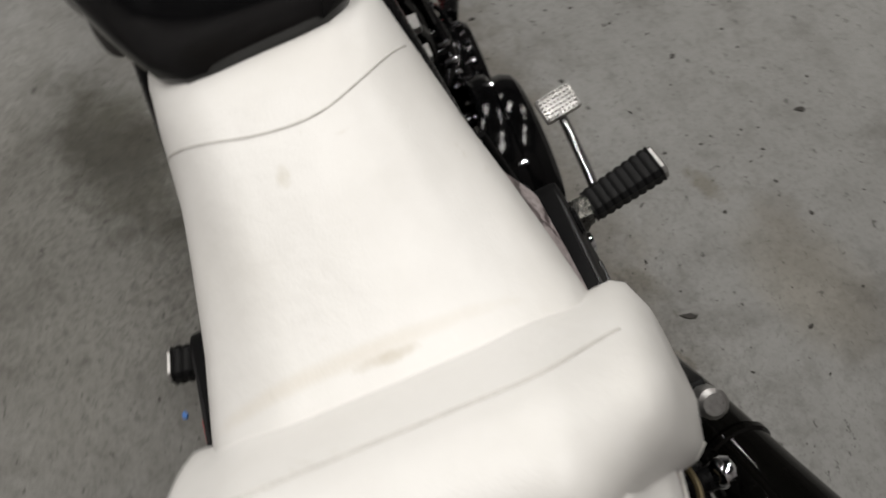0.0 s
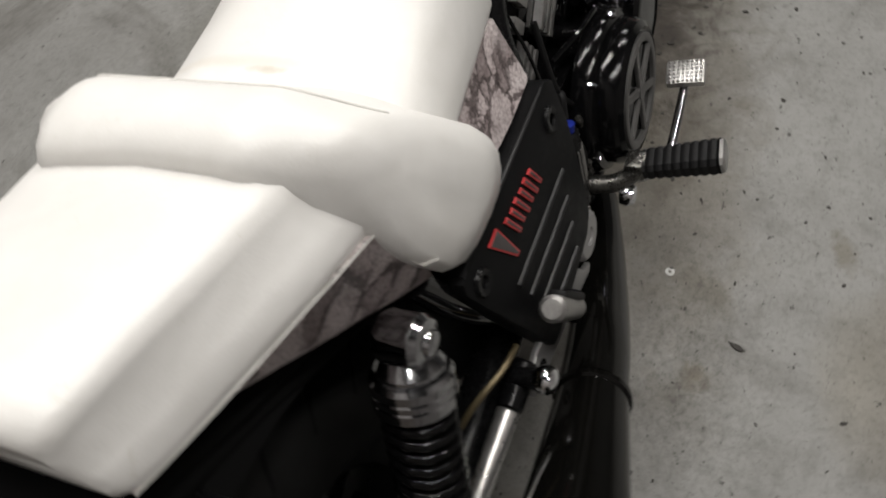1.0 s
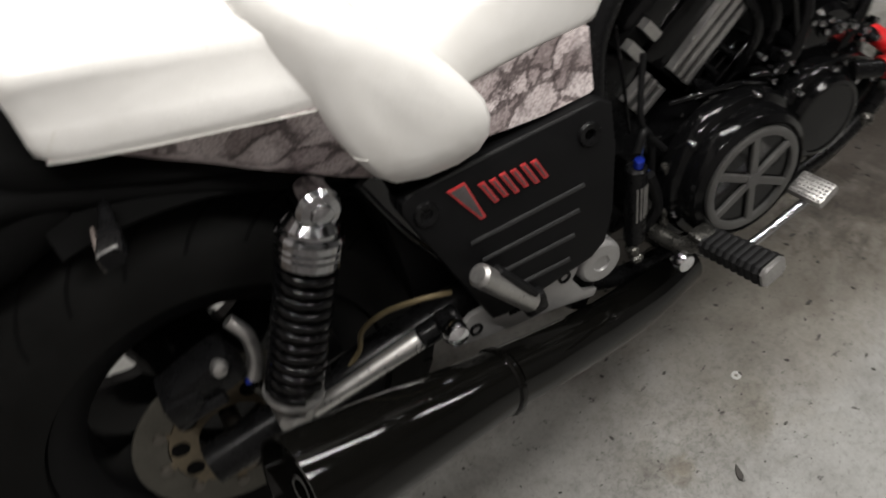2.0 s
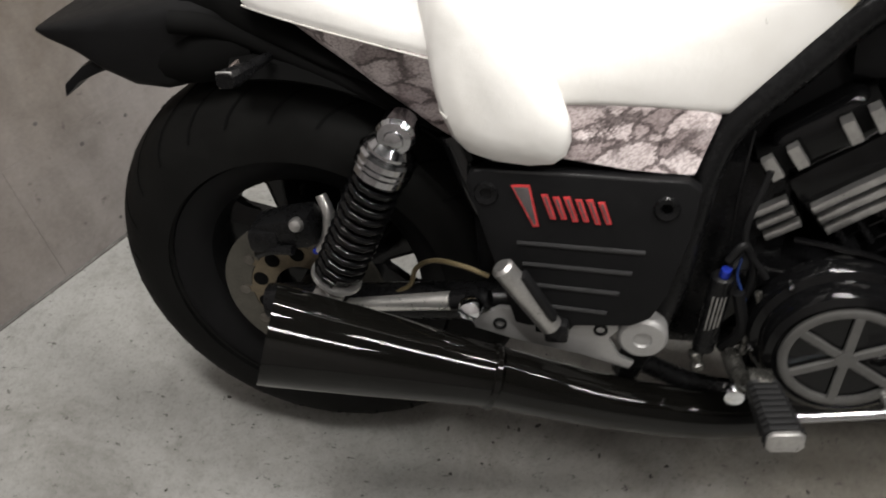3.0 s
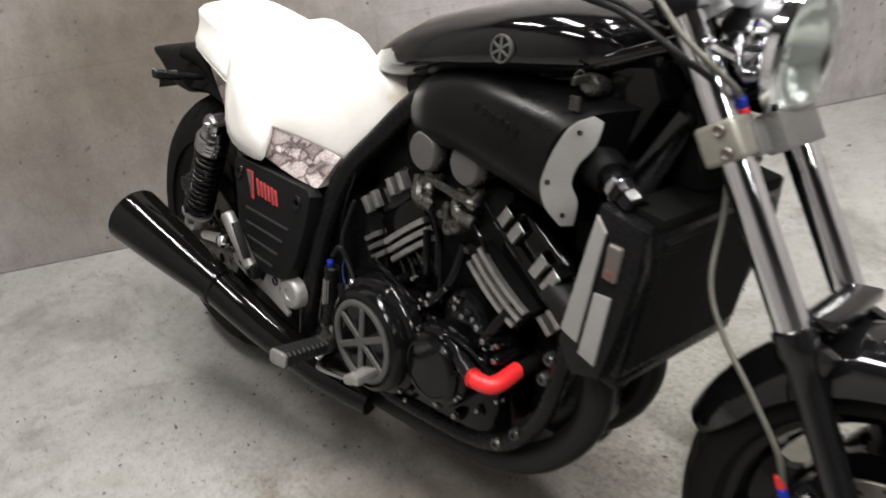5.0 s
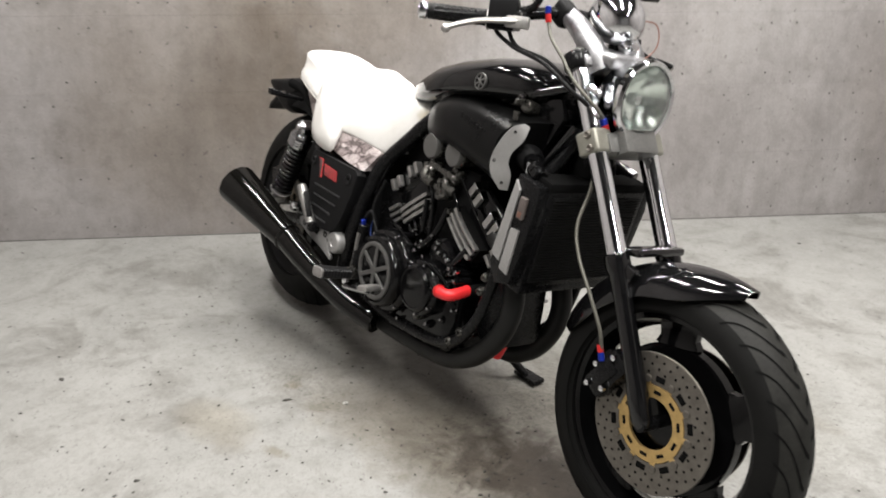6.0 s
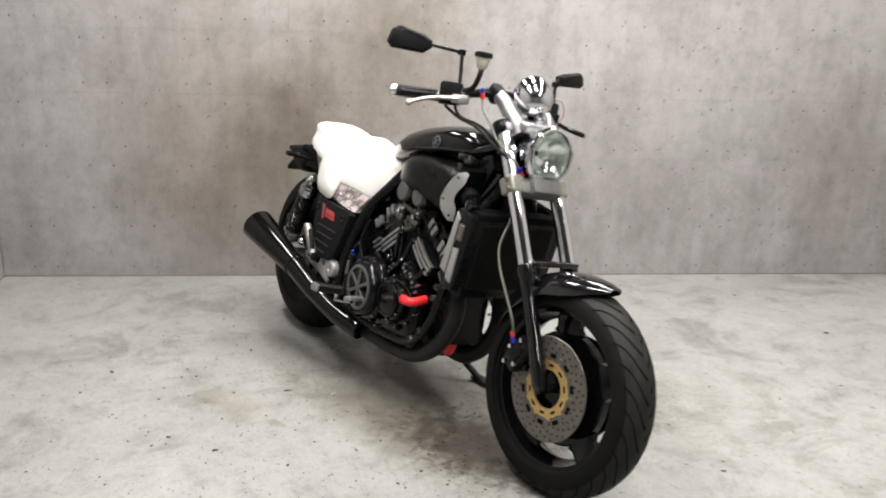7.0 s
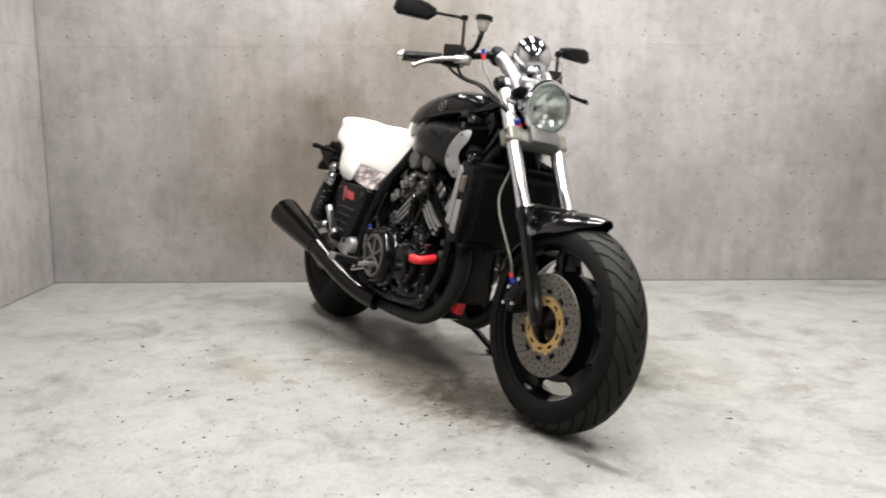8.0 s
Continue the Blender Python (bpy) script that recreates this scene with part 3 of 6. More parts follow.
def tyre(name, parent, at, R, half, rim, grooves, xf=None, mat=RUBBER):
    """A tyre with a round crown, sidewalls and slanting tread grooves."""
    bm = B()
    prof = []
    n = 14
    crown = half * 1.12
    for i in range(n + 1):
        a = radians(-100 + 200 * i / n)
        prof.append((R - crown * 0.8 + crown * 0.8 * math.cos(a), half * math.sin(a) / math.sin(radians(90)) if abs(a) < 1.58 else math.copysign(half, a)))
    prof = [(rim, -half * 0.82), (rim + 0.012, -half * 0.9), *prof, (rim + 0.012, half * 0.9), (rim, half * 0.82)]
    lathe(bm, at, (0, 1, 0), prof, 72, loop=True)
    ob = part(name, bm, RUBBER, parent, "black road tyre with worn slanting grooves", 50, xf)
    if mat is not RUBBER:
        band = lathe(B(), at, (0, 1, 0), [(r + 0.0004, y) for r, y in prof[2:-2] if abs(y) < half * 0.9], 72, caps=False)
        part("tread", band, mat, parent, "dusty worn tread", 50, xf)
    bm = B()
    for side in (-1, 1):
        for k in range(grooves):
            base = 2 * math.pi * (k + (0.5 if side > 0 else 0)) / grooves
            a_ring = []
            for i in range(11):
                f = i / 10
                lat = half * (0.06 + 0.86 * f) * side
                ang = base + 0.38 * f ** 1.15 - 0.018 * math.sin(math.pi * f * 2)
                r = R - crown * 0.8 + crown * 0.8 * math.sqrt(max(0, 1 - (lat / half) ** 2)) + 0.0014
                wdt = 0.005 * (1 - 0.45 * f) / R
                a_ring.append([(r, lat, ang - wdt), (r, lat, ang + wdt)])
            vs = [[bm.verts.new((at[0] + r * math.cos(t), at[1] + l, at[2] + r * math.sin(t))) for r, l, t in row] for row in a_ring]
            for p, q in zip(vs, vs[1:]):
                bm.faces.new((p[0], p[1], q[1], q[0]))
    tagged(part("tread_groove", bm, HOLE, ob.parent, "", 50, xf), kind="stuff")
    return ob


def brake_disc(parent, at, y, r_out, r_mid, r_in, carrier, drilled, xf=None):
    """A floating disc with its carrier, drilled holes and bobbins."""
    d = 0.0025
    c = Vector((at[0], y, at[2]))
    bm = lathe(B(), c, (0, 1, 0), [(r_mid - 0.0075, -d), (r_out - 0.001, -d), (r_out, -d + 0.001), (r_out, d - 0.001), (r_out - 0.001, d), (r_mid - 0.0075, d)], 56, loop=True)
    disc = part("brake_disc", bm, STEEL if drilled else WORN, parent, "drilled steel brake disc" if drilled else "dull grey brake disc", 40, xf)
    out = -1 if y < 0 else 1
    bm = B()
    n = 84 if drilled else 0
    for k in range(n):
        a = 2 * math.pi * k / n
        r = r_mid + (r_out - r_mid) * (0.3 + 0.14 * ((k * 3) % 5))
        lathe(bm, c + Vector((r * math.cos(a), out * d, r * math.sin(a))), (0, out, 0), [(0.0029, 0), (0.0029, 0.0006)], 8)
    if n:
        tagged(part("drilled_hole", bm, HOLE, disc, "", 40, xf), kind="stuff")
    ro = r_mid - 0.009
    bm = lathe(B(), c, (0, 1, 0), [(r_in, -0.003), (ro, -0.003), (ro, 0.003), (r_in, 0.003)], 48, loop=True)
    part("carrier", bm, carrier, disc, "gold carrier ring" if carrier is GOLD else "dull bronze carrier ring with round holes", 40, xf)
    for k in range(10):
        a = 2 * math.pi * k / 10
        m = Matrix.Translation(c + Vector(((r_mid - 0.004) * math.cos(a), 0, (r_mid - 0.004) * math.sin(a)))) @ Matrix.Rotation(-a, 4, "Y")
        part("carrier_tab", block(B(), (0.016, 0.0064, 0.014), m, 0.002, 1), carrier, disc, "", 40, xf)
        a = 2 * math.pi * (k + 0.5) / 10
        if not drilled:
            mid = r_in + 0.62 * (ro - r_in)
            bm = lathe(B(), c + Vector((mid * math.cos(a), out * 0.003, mid * math.sin(a))), (0, out, 0), [(0.0115, -0.002), (0.0115, 0.001), (0.0095, 0.001)], 16)
            part("round_hole", bm, HOLE, disc, "", 40, xf)
            continue
        m = Matrix.Translation(c + Vector(((r_mid + 0.005) * math.cos(a), out * 0.0028, (r_mid + 0.005) * math.sin(a)))) @ Matrix.Rotation(-a, 4, "Y")
        part("slot", block(B(), (0.0125, 0.001, 0.022), m, 0.0004, 1), HOLE, disc, "", 40, xf)
        mid = (r_in + ro) / 2
        m = Matrix.Translation(c + Vector((mid * math.cos(a), out * 0.0032, mid * math.sin(a)))) @ Matrix.Rotation(-a, 4, "Y")
        part("slot", block(B(), (0.007, 0.001, 0.017), m, 0.0004, 1), HOLE, disc, "", 40, xf)
    places = [(c + Vector(((r_mid + 0.003) * math.cos(a), out * 0.002, (r_mid + 0.003) * math.sin(a))), (0, out, 0)) for a in (2 * math.pi * k / 10 for k in range(10))]
    pieces("bobbin", STEEL, disc, [(0.008, 0), (0.008, 0.003), (0.006, 0.004), (0.003, 0.004)], places, 12, "", xf)
    return disc


def rim_wheel(name, at, R_rim, half, spokes, label, xf=None, web=0.05, wide=0.075, deep=0.05, paint=GLOSS):
    """A cast wheel: rim with a dished barrel, hub and wide spokes with openings between them."""
    bm = B()
    prof = [(R_rim + 0.004, -half), (R_rim + 0.008, -half + 0.004), (R_rim - 0.004, -half + 0.014), (R_rim - deep + 0.02, -half + 0.03), (R_rim - deep + 0.016, 0),
            (R_rim - deep + 0.02, half - 0.03), (R_rim - 0.004, half - 0.014), (R_rim + 0.008, half - 0.004), (R_rim + 0.004, half),
            (R_rim - 0.012, half - 0.004), (R_rim - deep + 0.008, half - 0.03), (R_rim - deep, 0), (R_rim - deep + 0.008, -half + 0.03), (R_rim - 0.012, -half + 0.004)]
    lathe(bm, at, (0, 1, 0), prof, 64, loop=True)
    wheel = part(name, bm, paint, bike, label, 35, xf)
    bm = lathe(B(), at, (0, 1, 0), [(0.02, -half * 0.9), (0.048, -half * 0.9), (0.055, -half * 0.5), (0.06, 0), (0.055, half * 0.5), (0.048, half * 0.9), (0.02, half * 0.9)], 32)
    if web > 0.06:
        lathe(bm, at, (0, 1, 0), [(0.05, -0.018), (web - 0.004, -0.015), (web, -0.011), (web, 0.011), (web - 0.004, 0.015), (0.05, 0.018)], 48)
    part("hub", bm, CASE, wheel, "", 35, xf)
    for k in range(spokes):
        a = 2 * math.pi * (k + 0.35) / spokes
        rings = []
        bm = B()
        for f, w, h in ((0.0, 0.85 * wide, 0.018), (0.35, 0.7 * wide, 0.015), (0.7, 0.75 * wide, 0.014), (1.0, wide, 0.014)):
            r = (web - 0.004) + (R_rim - deep + 0.008 - (web - 0.004)) * f
            c = Vector((at[0] + r * math.cos(a), at[1], at[2] + r * math.sin(a)))
            t = Vector((-math.sin(a), 0, math.cos(a)))
            y = Vector((0, 1, 0))
            rings.append(ring(bm, [c + t * w * i + y * h * j for i, j in ((-1, -0.6), (-0.7, -1), (0.7, -1), (1, -0.6), (1, 0.6), (0.7, 1), (-0.7, 1), (-1, 0.6))]))
        skin(bm, rings)
        part("spoke", bm, CASE, wheel, "", 35, xf)
    return wheel


# rear wheel
rear_wheel = rim_wheel("rear_wheel", REAR, 0.205, 0.09, 5, "black cast rear wheel", paint=MATT)
tyre("tyre", rear_wheel, REAR, 0.319, 0.1, 0.205, 26)
brake_disc(rear_wheel, REAR, -0.105, 0.123, 0.09, 0.046, BRONZE, False)
bm = rod(B(), (0.01, -0.16, 0.319), (0.01, 0.16, 0.319), 0.012)
part("axle", bm, STEEL, rear_wheel)

# front wheel
front_wheel = rim_wheel("front_wheel", FRONT, 0.216, 0.046, 5, "gloss black cast front wheel", STEER, 0.154, 0.058, 0.028, CASE)
tyre("tyre", front_wheel, FRONT, 0.29, 0.064, 0.216, 30, STEER, DUSTY)
brake_disc(front_wheel, FRONT, -0.062, 0.141, 0.086, 0.052, GOLD, True, STEER)
brake_disc(front_wheel, FRONT, 0.062, 0.141, 0.086, 0.052, GOLD, True, STEER)
bm = rod(B(), (1.54, -0.1, 0.288), (1.54, 0.1, 0.288), 0.013)
part("axle", bm, SATIN, front_wheel, "", 38, STEER)

# ---- fork ----
for side, y in ((-1, -0.084), (1, 0.08)):
    top, low, end = Vector((1.19, y, 0.945)), Vector((1.388, y, 0.588)), Vector((1.541, y * 1.02, 0.28))
    fork = part("fork_leg", lathe(B(), low, end - low, [(0.022, 0), (0.026, 0.003), (0.026, 0.03), (0.0215, 0.04), (0.0195, 0.09), (0.0195, 0.24), (0.022, 0.28), (0.0215, 0.33), (0.015, 0.342)], 24), GLOSS, bike, "black lower fork leg", 38, STEER)
    part("fork_tube", rod(B(), top, low + (low - top).normalized() * 0.01, 0.0215, 24), CHROME, fork, "polished chrome fork tube", 38, STEER)
    part("fork_cap", lathe(B(), top, top - low, [(0.02, -0.004), (0.022, 0), (0.022, 0.016), (0.016, 0.02), (0.012, 0.022)], 20), STEELGREY, fork, "dull steel fork cap", 38, STEER)
    # lower clamp of this side
    mid = Vector((1.275, y, 0.788))
    m = Matrix.Translation(mid) @ Matrix.Rotation(radians(-29), 4, "Y")
    clamp = part("fork_clamp", block(B(), (0.054, 0.05, 0.05), m, 0.007, 3), NICKEL, fork, "yellowish nickel fork clamp with two bolts", 38, STEER)
    places = [(m @ Vector((0.008, side * 0.025, dz)), m.to_3x3() @ Vector((0, side, 0))) for dz in (-0.014, 0.014)]
    pieces("bolt", STEEL, clamp, [(0.008, 0), (0.008, 0.004), (0.006, 0.006), (0.003, 0.004)], places, 12, "", STEER)
m = Matrix.Translation((1.285, 0, 0.785)) @ Matrix.Rotation(radians(-29), 4, "Y")
bm = block(B(), (0.05, 0.15, 0.042), m, 0.006, 2)
block(bm, (0.03, 0.1, 0.05), m @ pose(0.03, 0, 0), 0.004)
part("lower_triple_clamp", bm, STEELGREY, bike, "dull nickel lower triple clamp", 38, STEER)
m = Matrix.Translation((1.196, 0, 0.935)) @ Matrix.Rotation(radians(-29), 4, "Y")
bm = block(B(), (0.06, 0.2, 0.026), m, 0.008, 2)
top_clamp = part("upper_triple_clamp", bm, POLISHED, bike, "polished upper triple clamp", 38, STEER)
bm = rod(B(), (1.15, 0, 0.93), (1.225, 0, 0.79), 0.028)
part("steering_head", bm, SATIN, bike)

# front fender: a thin curved shell over the tyre
bm = B()
outer, inner = [], []
for i in range(27):
    a = radians(160 - 90 * i / 26)
    taper = 1 - 0.72 * max(0, (i - 18) / 8) ** 2 - 0.35 * max(0, (6 - i) / 6) ** 2
    lift = 0.024 + 0.012 * max(0, (i - 16) / 10) ** 2
    o, q = [], []
    for k in range(13):
        b = radians(-82 + 164 * k / 12)
        w = 0.083 * taper
        rr = 0.29 + lift - 0.075 * (1 - math.cos(b)) * taper
        c, s = math.cos(a), math.sin(a)
        o.append((FRONT.x + rr * c, w * math.sin(b), FRONT.z + rr * s))
        q.append((FRONT.x + (rr - 0.003) * c, (w - 0.003) * math.sin(b), FRONT.z + (rr - 0.003) * s))
    outer.append(ring(bm, o + q[::-1]))
skin(bm, outer)
fender = part("front_fender", bm, GLOSS, bike, "gloss black front mudguard", 50, STEER)
bm = B()
for y in (-0.08, 0.08):
    block(bm, (0.075, 0.02, 0.03), Matrix.Translation((1.405, y, 0.567)) @ Matrix.Rotation(radians(20), 4, "Y"), 0.005)
block(bm, (0.045, 0.15, 0.016), Matrix.Translation((1.412, 0, 0.598)) @ Matrix.Rotation(radians(-5), 4, "Y"), 0.006)
part("fork_brace", bm, GLOSS, fender, "", 38, STEER)

# front calipers
for side in (-1, 1):
    bm = B()
    m = Matrix.Translation((1.435, side * 0.076, 0.352)) @ Matrix.Rotation(radians(-55), 4, "Y")
    block(bm, (0.11, 0.05, 0.055), m, 0.012, 2)
    block(bm, (0.07, 0.064, 0.04), m @ pose(0.0, 0, 0.004), 0.01, 2)
    cal = part("front_caliper", bm, SATIN, bike, "black front brake caliper", 38, STEER)
    places = [(m @ Vector((dx, side * 0.026, dz)), m.to_3x3() @ Vector((0, side, 0))) for dx, dz in ((-0.045, 0.01), (0.045, 0.01), (0.0, 0.026), (-0.02, -0.02))]
    pieces("bolt", CHROME, cal, [(0.006, 0), (0.006, 0.008), (0.003, 0.01)], places, 10, "", STEER)

# headlight
H = Vector((1.275, 0.003, 0.885))
D = Vector((1, 0.0, -0.04)).normalized()
shell = part("headlight", lathe(B(), H, D, [(0.02, -0.07), (0.045, -0.058), (0.068, -0.03), (0.077, 0.0), (0.08, 0.02), (0.084, 0.024), (0.085, 0.036), (0.081, 0.042), (0.074, 0.04), (0.072, 0.03), (0.073, 0.0), (0.06, -0.03), (0.03, -0.05), (0.01, -0.056)], 48), CHROME, bike, "round chrome headlight with clear lens", 38, STEER)
part("lens", lathe(B(), H, D, [(0.074, 0.034), (0.063, 0.045), (0.045, 0.052), (0.015, 0.055), (0.001, 0.055), (0.001, 0.052), (0.045, 0.049), (0.063, 0.042), (0.073, 0.033)], 40, caps=False), GLASS, shell, "clear headlight lens", 38, STEER)
part("bowl", lathe(B(), H, D, [(0.0735, 0.032), (0.066, 0.018), (0.052, 0.0), (0.03, -0.016), (0.008, -0.022), (0.008, -0.024), (0.03, -0.018), (0.053, -0.002), (0.067, 0.016), (0.0738, 0.03)], 40, loop=True), BOWL, shell, "pale fluted reflector bowl", 50, STEER)
part("bulb_shield", lathe(B(), H + D * -0.005, D, [(0.012, 0), (0.014, 0.014), (0.01, 0.022), (0.002, 0.024)], 16), CHROME, shell, "", 38, STEER)
for s in (-1, 1):
    bm = tube(B(), [(1.225, s * 0.08, 0.9), (1.25, s * 0.1, 0.895), (1.275, s * 0.096, 0.885)], 0.008, 8)
    part("headlight_bracket", bm, CHROME, shell, "", 38, STEER)

# polished bar riser, handlebar, grips, levers, mirrors
bm = B()
for s in (-1, 1):
    tube(bm, [(1.225, s * 0.05, 0.93), (1.2, s * 0.062, 0.97), (1.16, s * 0.066, 1.005), (1.12, s * 0.066, 1.03)], (0.03, 0.02), 16)
block(bm, (0.115, 0.14, 0.032), Matrix.Translation((1.21, 0, 0.958)) @ Matrix.Rotation(radians(8), 4, "Y"), 0.013, 3)
riser = part("bar_riser", bm, POLISHED, bike, "polished aluminium handlebar riser casting", 50, STEER)
for s in (-1, 1):
    bm = lathe(B(), (1.19, s * 0.084, 0.94), (-0.485, 0, 0.8746), [(0.028, -0.02), (0.032, -0.014), (0.032, 0.012), (0.028, 0.018)], 24)
    part("top_clamp", bm, SATIN, riser, "black clamp round the fork top", 50, STEER)
    bm = block(B(), (0.05, 0.04, 0.05), Matrix.Translation((1.108, s * 0.068, 1.032)) @ Matrix.Rotation(radians(35), 4, "Y"), 0.014, 3)
    part("bar_clamp", bm, MATT, riser, "black bar clamp", 50, STEER)
bm = tube(B(), [(0.955, -0.29, 0.992), (1.03, -0.22, 1.0), (1.075, -0.16, 1.015), (1.1, -0.09, 1.03), (1.105, -0.04, 1.034), (1.105, 0.04, 1.034), (1.1, 0.09, 1.03), (1.075, 0.18, 1.012), (1.03, 0.24, 1.0), (0.955, 0.32, 0.985)], 0.0125, 14, 6)
handlebar = part("handlebar", bm, SATIN, bike, "low black handlebar", 38, STEER)


def side_of_bar(s):
    """Grip, bar end, switch housing, lever, reservoir and mirror of one side; s is -1 for the right."""
    off = 0.02 if s > 0 else 0.0
    a, b = Vector((0.932, s * (0.292 + off), 0.993)), Vector((1.03, s * (0.205 + off), 0.998))
    d = (a - b).normalized()
    prof, L = [(0.0135, 0), (0.017, 0.001)], (a - b).length
    for k in range(9):
        h = 0.006 + (L - 0.012) * k / 9
        prof += [(0.0172, h), (0.0172, h + 0.008), (0.0162, h + 0.0095), (0.0162, h + 0.011)]
    prof += [(0.0172, L - 0.003), (0.0135, L)]
    part("grip", lathe(B(), b, d, prof, 20), GRIP, handlebar, "black ribbed rubber grip", 50, STEER)
    part("bar_end", lathe(B(), a, d, [(0.016, 0), (0.018, 0.003), (0.018, 0.016), (0.014, 0.02), (0.008, 0.02), (0.008, 0.01)], 20), CHROME, handlebar, "chrome bar end", 38, STEER)
    m = Matrix((d, d.cross(Vector((0, 0, 1))).normalized(), Vector((0, 0, 1)))).transposed().to_4x4()
    m.translation = b - d * 0.028
    bm = block(B(), (0.062, 0.052, 0.066), m @ pose(0, 0, 0.011), 0.01, 2)
    block(bm, (0.02, 0.05, 0.03), m @ pose(-0.028, 0, 0.004), 0.006, 2)
    part("switch_housing", bm, MATT, handlebar, "", 38, STEER)
    part("throttle_ring", lathe(B(), b, d, [(0.017, -0.004), (0.024, -0.003), (0.024, 0.003), (0.018, 0.005)], 20), ALLOY, handlebar, "", 38, STEER)
    # lever
    f = b - d * 0.045
    pts = [f + Vector((0.028, 0, 0.0)), f + d * 0.04 + Vector((0.045, 0, -0.001)), f + d * 0.09 + Vector((0.044, 0, -0.006)), f + d * 0.135 + Vector((0.046, 0, -0.018)), f + d * 0.165 + Vector((0.05, 0, -0.03))]
    if s > 0:
        pts = [f + Vector((0.028, 0, -0.012)), Vector((1.1, 0.235, 0.974)), Vector((1.118, 0.264, 0.967)), Vector((1.13, 0.294, 0.961))]
    bm = tube(B(), pts, (0.0105, 0.008) if s < 0 else (0.009, 0.012), 10, 8, flat=0.7)
    part("lever", bm, ALLOY if s < 0 else SATIN, handlebar, "silver brake lever" if s < 0 else "black clutch lever", 40, STEER)
    bm = B()
    bmesh.ops.create_uvsphere(bm, u_segments=12, v_segments=8, radius=0.0098, matrix=Matrix.Translation(pts[-1]))
    part("lever_ball", bm, ALLOY, handlebar, "silver ball end", 40, STEER)
    bm = block(B(), (0.05, 0.034, 0.026), Matrix.Translation(f + Vector((0.022, 0, -0.002))) @ m.to_3x3().to_4x4(), 0.007, 2)
    rod(bm, f + Vector((0.02, 0, -0.02)), f + Vector((0.02, 0, 0.018)), 0.009, 12)
    part("lever_perch", bm, ALLOY if s < 0 else SATIN, handlebar, "", 38, STEER)
    # mirror
    stem = f + Vector((0.012, 0, 0.012))
    joint = Vector((1.045, s * 0.168, 1.13)) if s < 0 else Vector((1.06, 0.2, 1.1))
    bm = rod(B(), stem, joint + Vector((0, 0, 0.006)), 0.0055, 10)
    block(bm, (0.018, 0.018, 0.018), Matrix.Translation(joint), 0.004)
    tip = Vector((0.965, -0.236, 1.138)) if s < 0 else Vector((1.02, 0.245, 1.122))
    rod(bm, joint, tip, 0.005, 10)
    mirror = part("mirror_stem", bm, SATIN, handlebar, "", 38, STEER)
    out = Vector((-0.12, -1, 0.05) if s < 0 else (-0.36, 0.93, 0.12)).normalized()
    up = Vector((0, 0, 1))
    back = out.cross(up).normalized()
    up = back.cross(out)
    if back.x > 0:
        back = -back
    shape = [(-0.012, -0.006), (0.01, -0.024), (0.1, -0.03), (0.116, -0.018), (0.108, 0.012), (0.09, 0.024), (0.02, 0.018), (-0.008, 0.01)]
    if s > 0:
        shape = [(x * 1.55, z * 0.95) for x, z in shape]
    else:
        shape = [(x * 1.12, z * 1.25) for x, z in shape]
    bm = B()
    rings = []
    for dep, k in ((0.004, 0.96), (0.0, 1.0), (-0.012, 0.95), (-0.02, 0.72)):
        cx, cz = 0.05, -0.003
        rings.append(ring(bm, [tip + out * (cx + (x - cx) * k) + up * (cz + (z - cz) * k) + back * dep for x, z in shape]))
    skin(bm, rings)
    part("mirror", bm, MATT, handlebar, "black wedge-shaped mirror", 30, STEER)
    bm = B()
    skin(bm, [ring(bm, [tip + out * (0.05 + (x - 0.05) * 0.88) + up * (-0.003 + (z + 0.003) * 0.85) + back * dep for x, z in shape]) for dep in (0.0035, 0.0052)])
    part("mirror_glass", bm, REFLECTOR, handlebar, "", 30, STEER)


side_of_bar(-1)
side_of_bar(1)

# brake fluid reservoir
bm = tube(B(), [(1.07, -0.165, 1.02), (1.1, -0.15, 1.035), (1.115, -0.145, 1.07), (1.112, -0.14, 1.094)], 0.008, 8)
part("reservoir_arm", bm, SATIN, handlebar, "", 38, STEER)
res = part("fluid_reservoir", lathe(B(), (1.112, -0.14, 1.082), (0, 0, 1), [(0.009, 0.008), (0.015, 0.014), (0.02, 0.04), (0.02, 0.042)], 20), CREAM, bike, "clouded plastic brake fluid reservoir with black cap", 38, STEER)
part("cap", lathe(B(), (1.112, -0.14, 1.124), (0, 0, 1), [(0.024, 0), (0.026, 0.002), (0.026, 0.012), (0.023, 0.015)], 20), MATT, res, "black screw cap", 38, STEER)

# gauge: a chrome ball on the riser
G = Vector((1.195, 0.0, 1.043))
gauge = part("gauge", lathe(B(), G, (-0.75, 0.0, 0.66), [(0.006, -0.066), (0.033, -0.055), (0.051, -0.03), (0.056, 0.0), (0.055, 0.024), (0.051, 0.033), (0.047, 0.03), (0.045, 0.026)], 36), CHROME, bike, "bullet-shaped chrome gauge", 38, STEER)
part("gauge_face", lathe(B(), G, (-0.75, 0, 0.66), [(0.04, 0.022), (0.04, 0.025)], 32), MATT, gauge, "", 38, STEER)
bm = tube(B(), [(1.19, 0.008, 1.0), (1.2, 0.008, 0.98), (1.2, 0.0, 0.95)], 0.016, 10)
part("gauge_stem", bm, MATT, gauge, "", 38, STEER)
bm = lathe(B(), G + Vector((0.03, 0.01, -0.055)), (0.6, 0, -0.3), [(0.016, -0.012), (0.02, 0.0), (0.018, 0.02), (0.008, 0.026)], 18)
part("warning_lamp", bm, CHROME, gauge, "", 38, STEER)
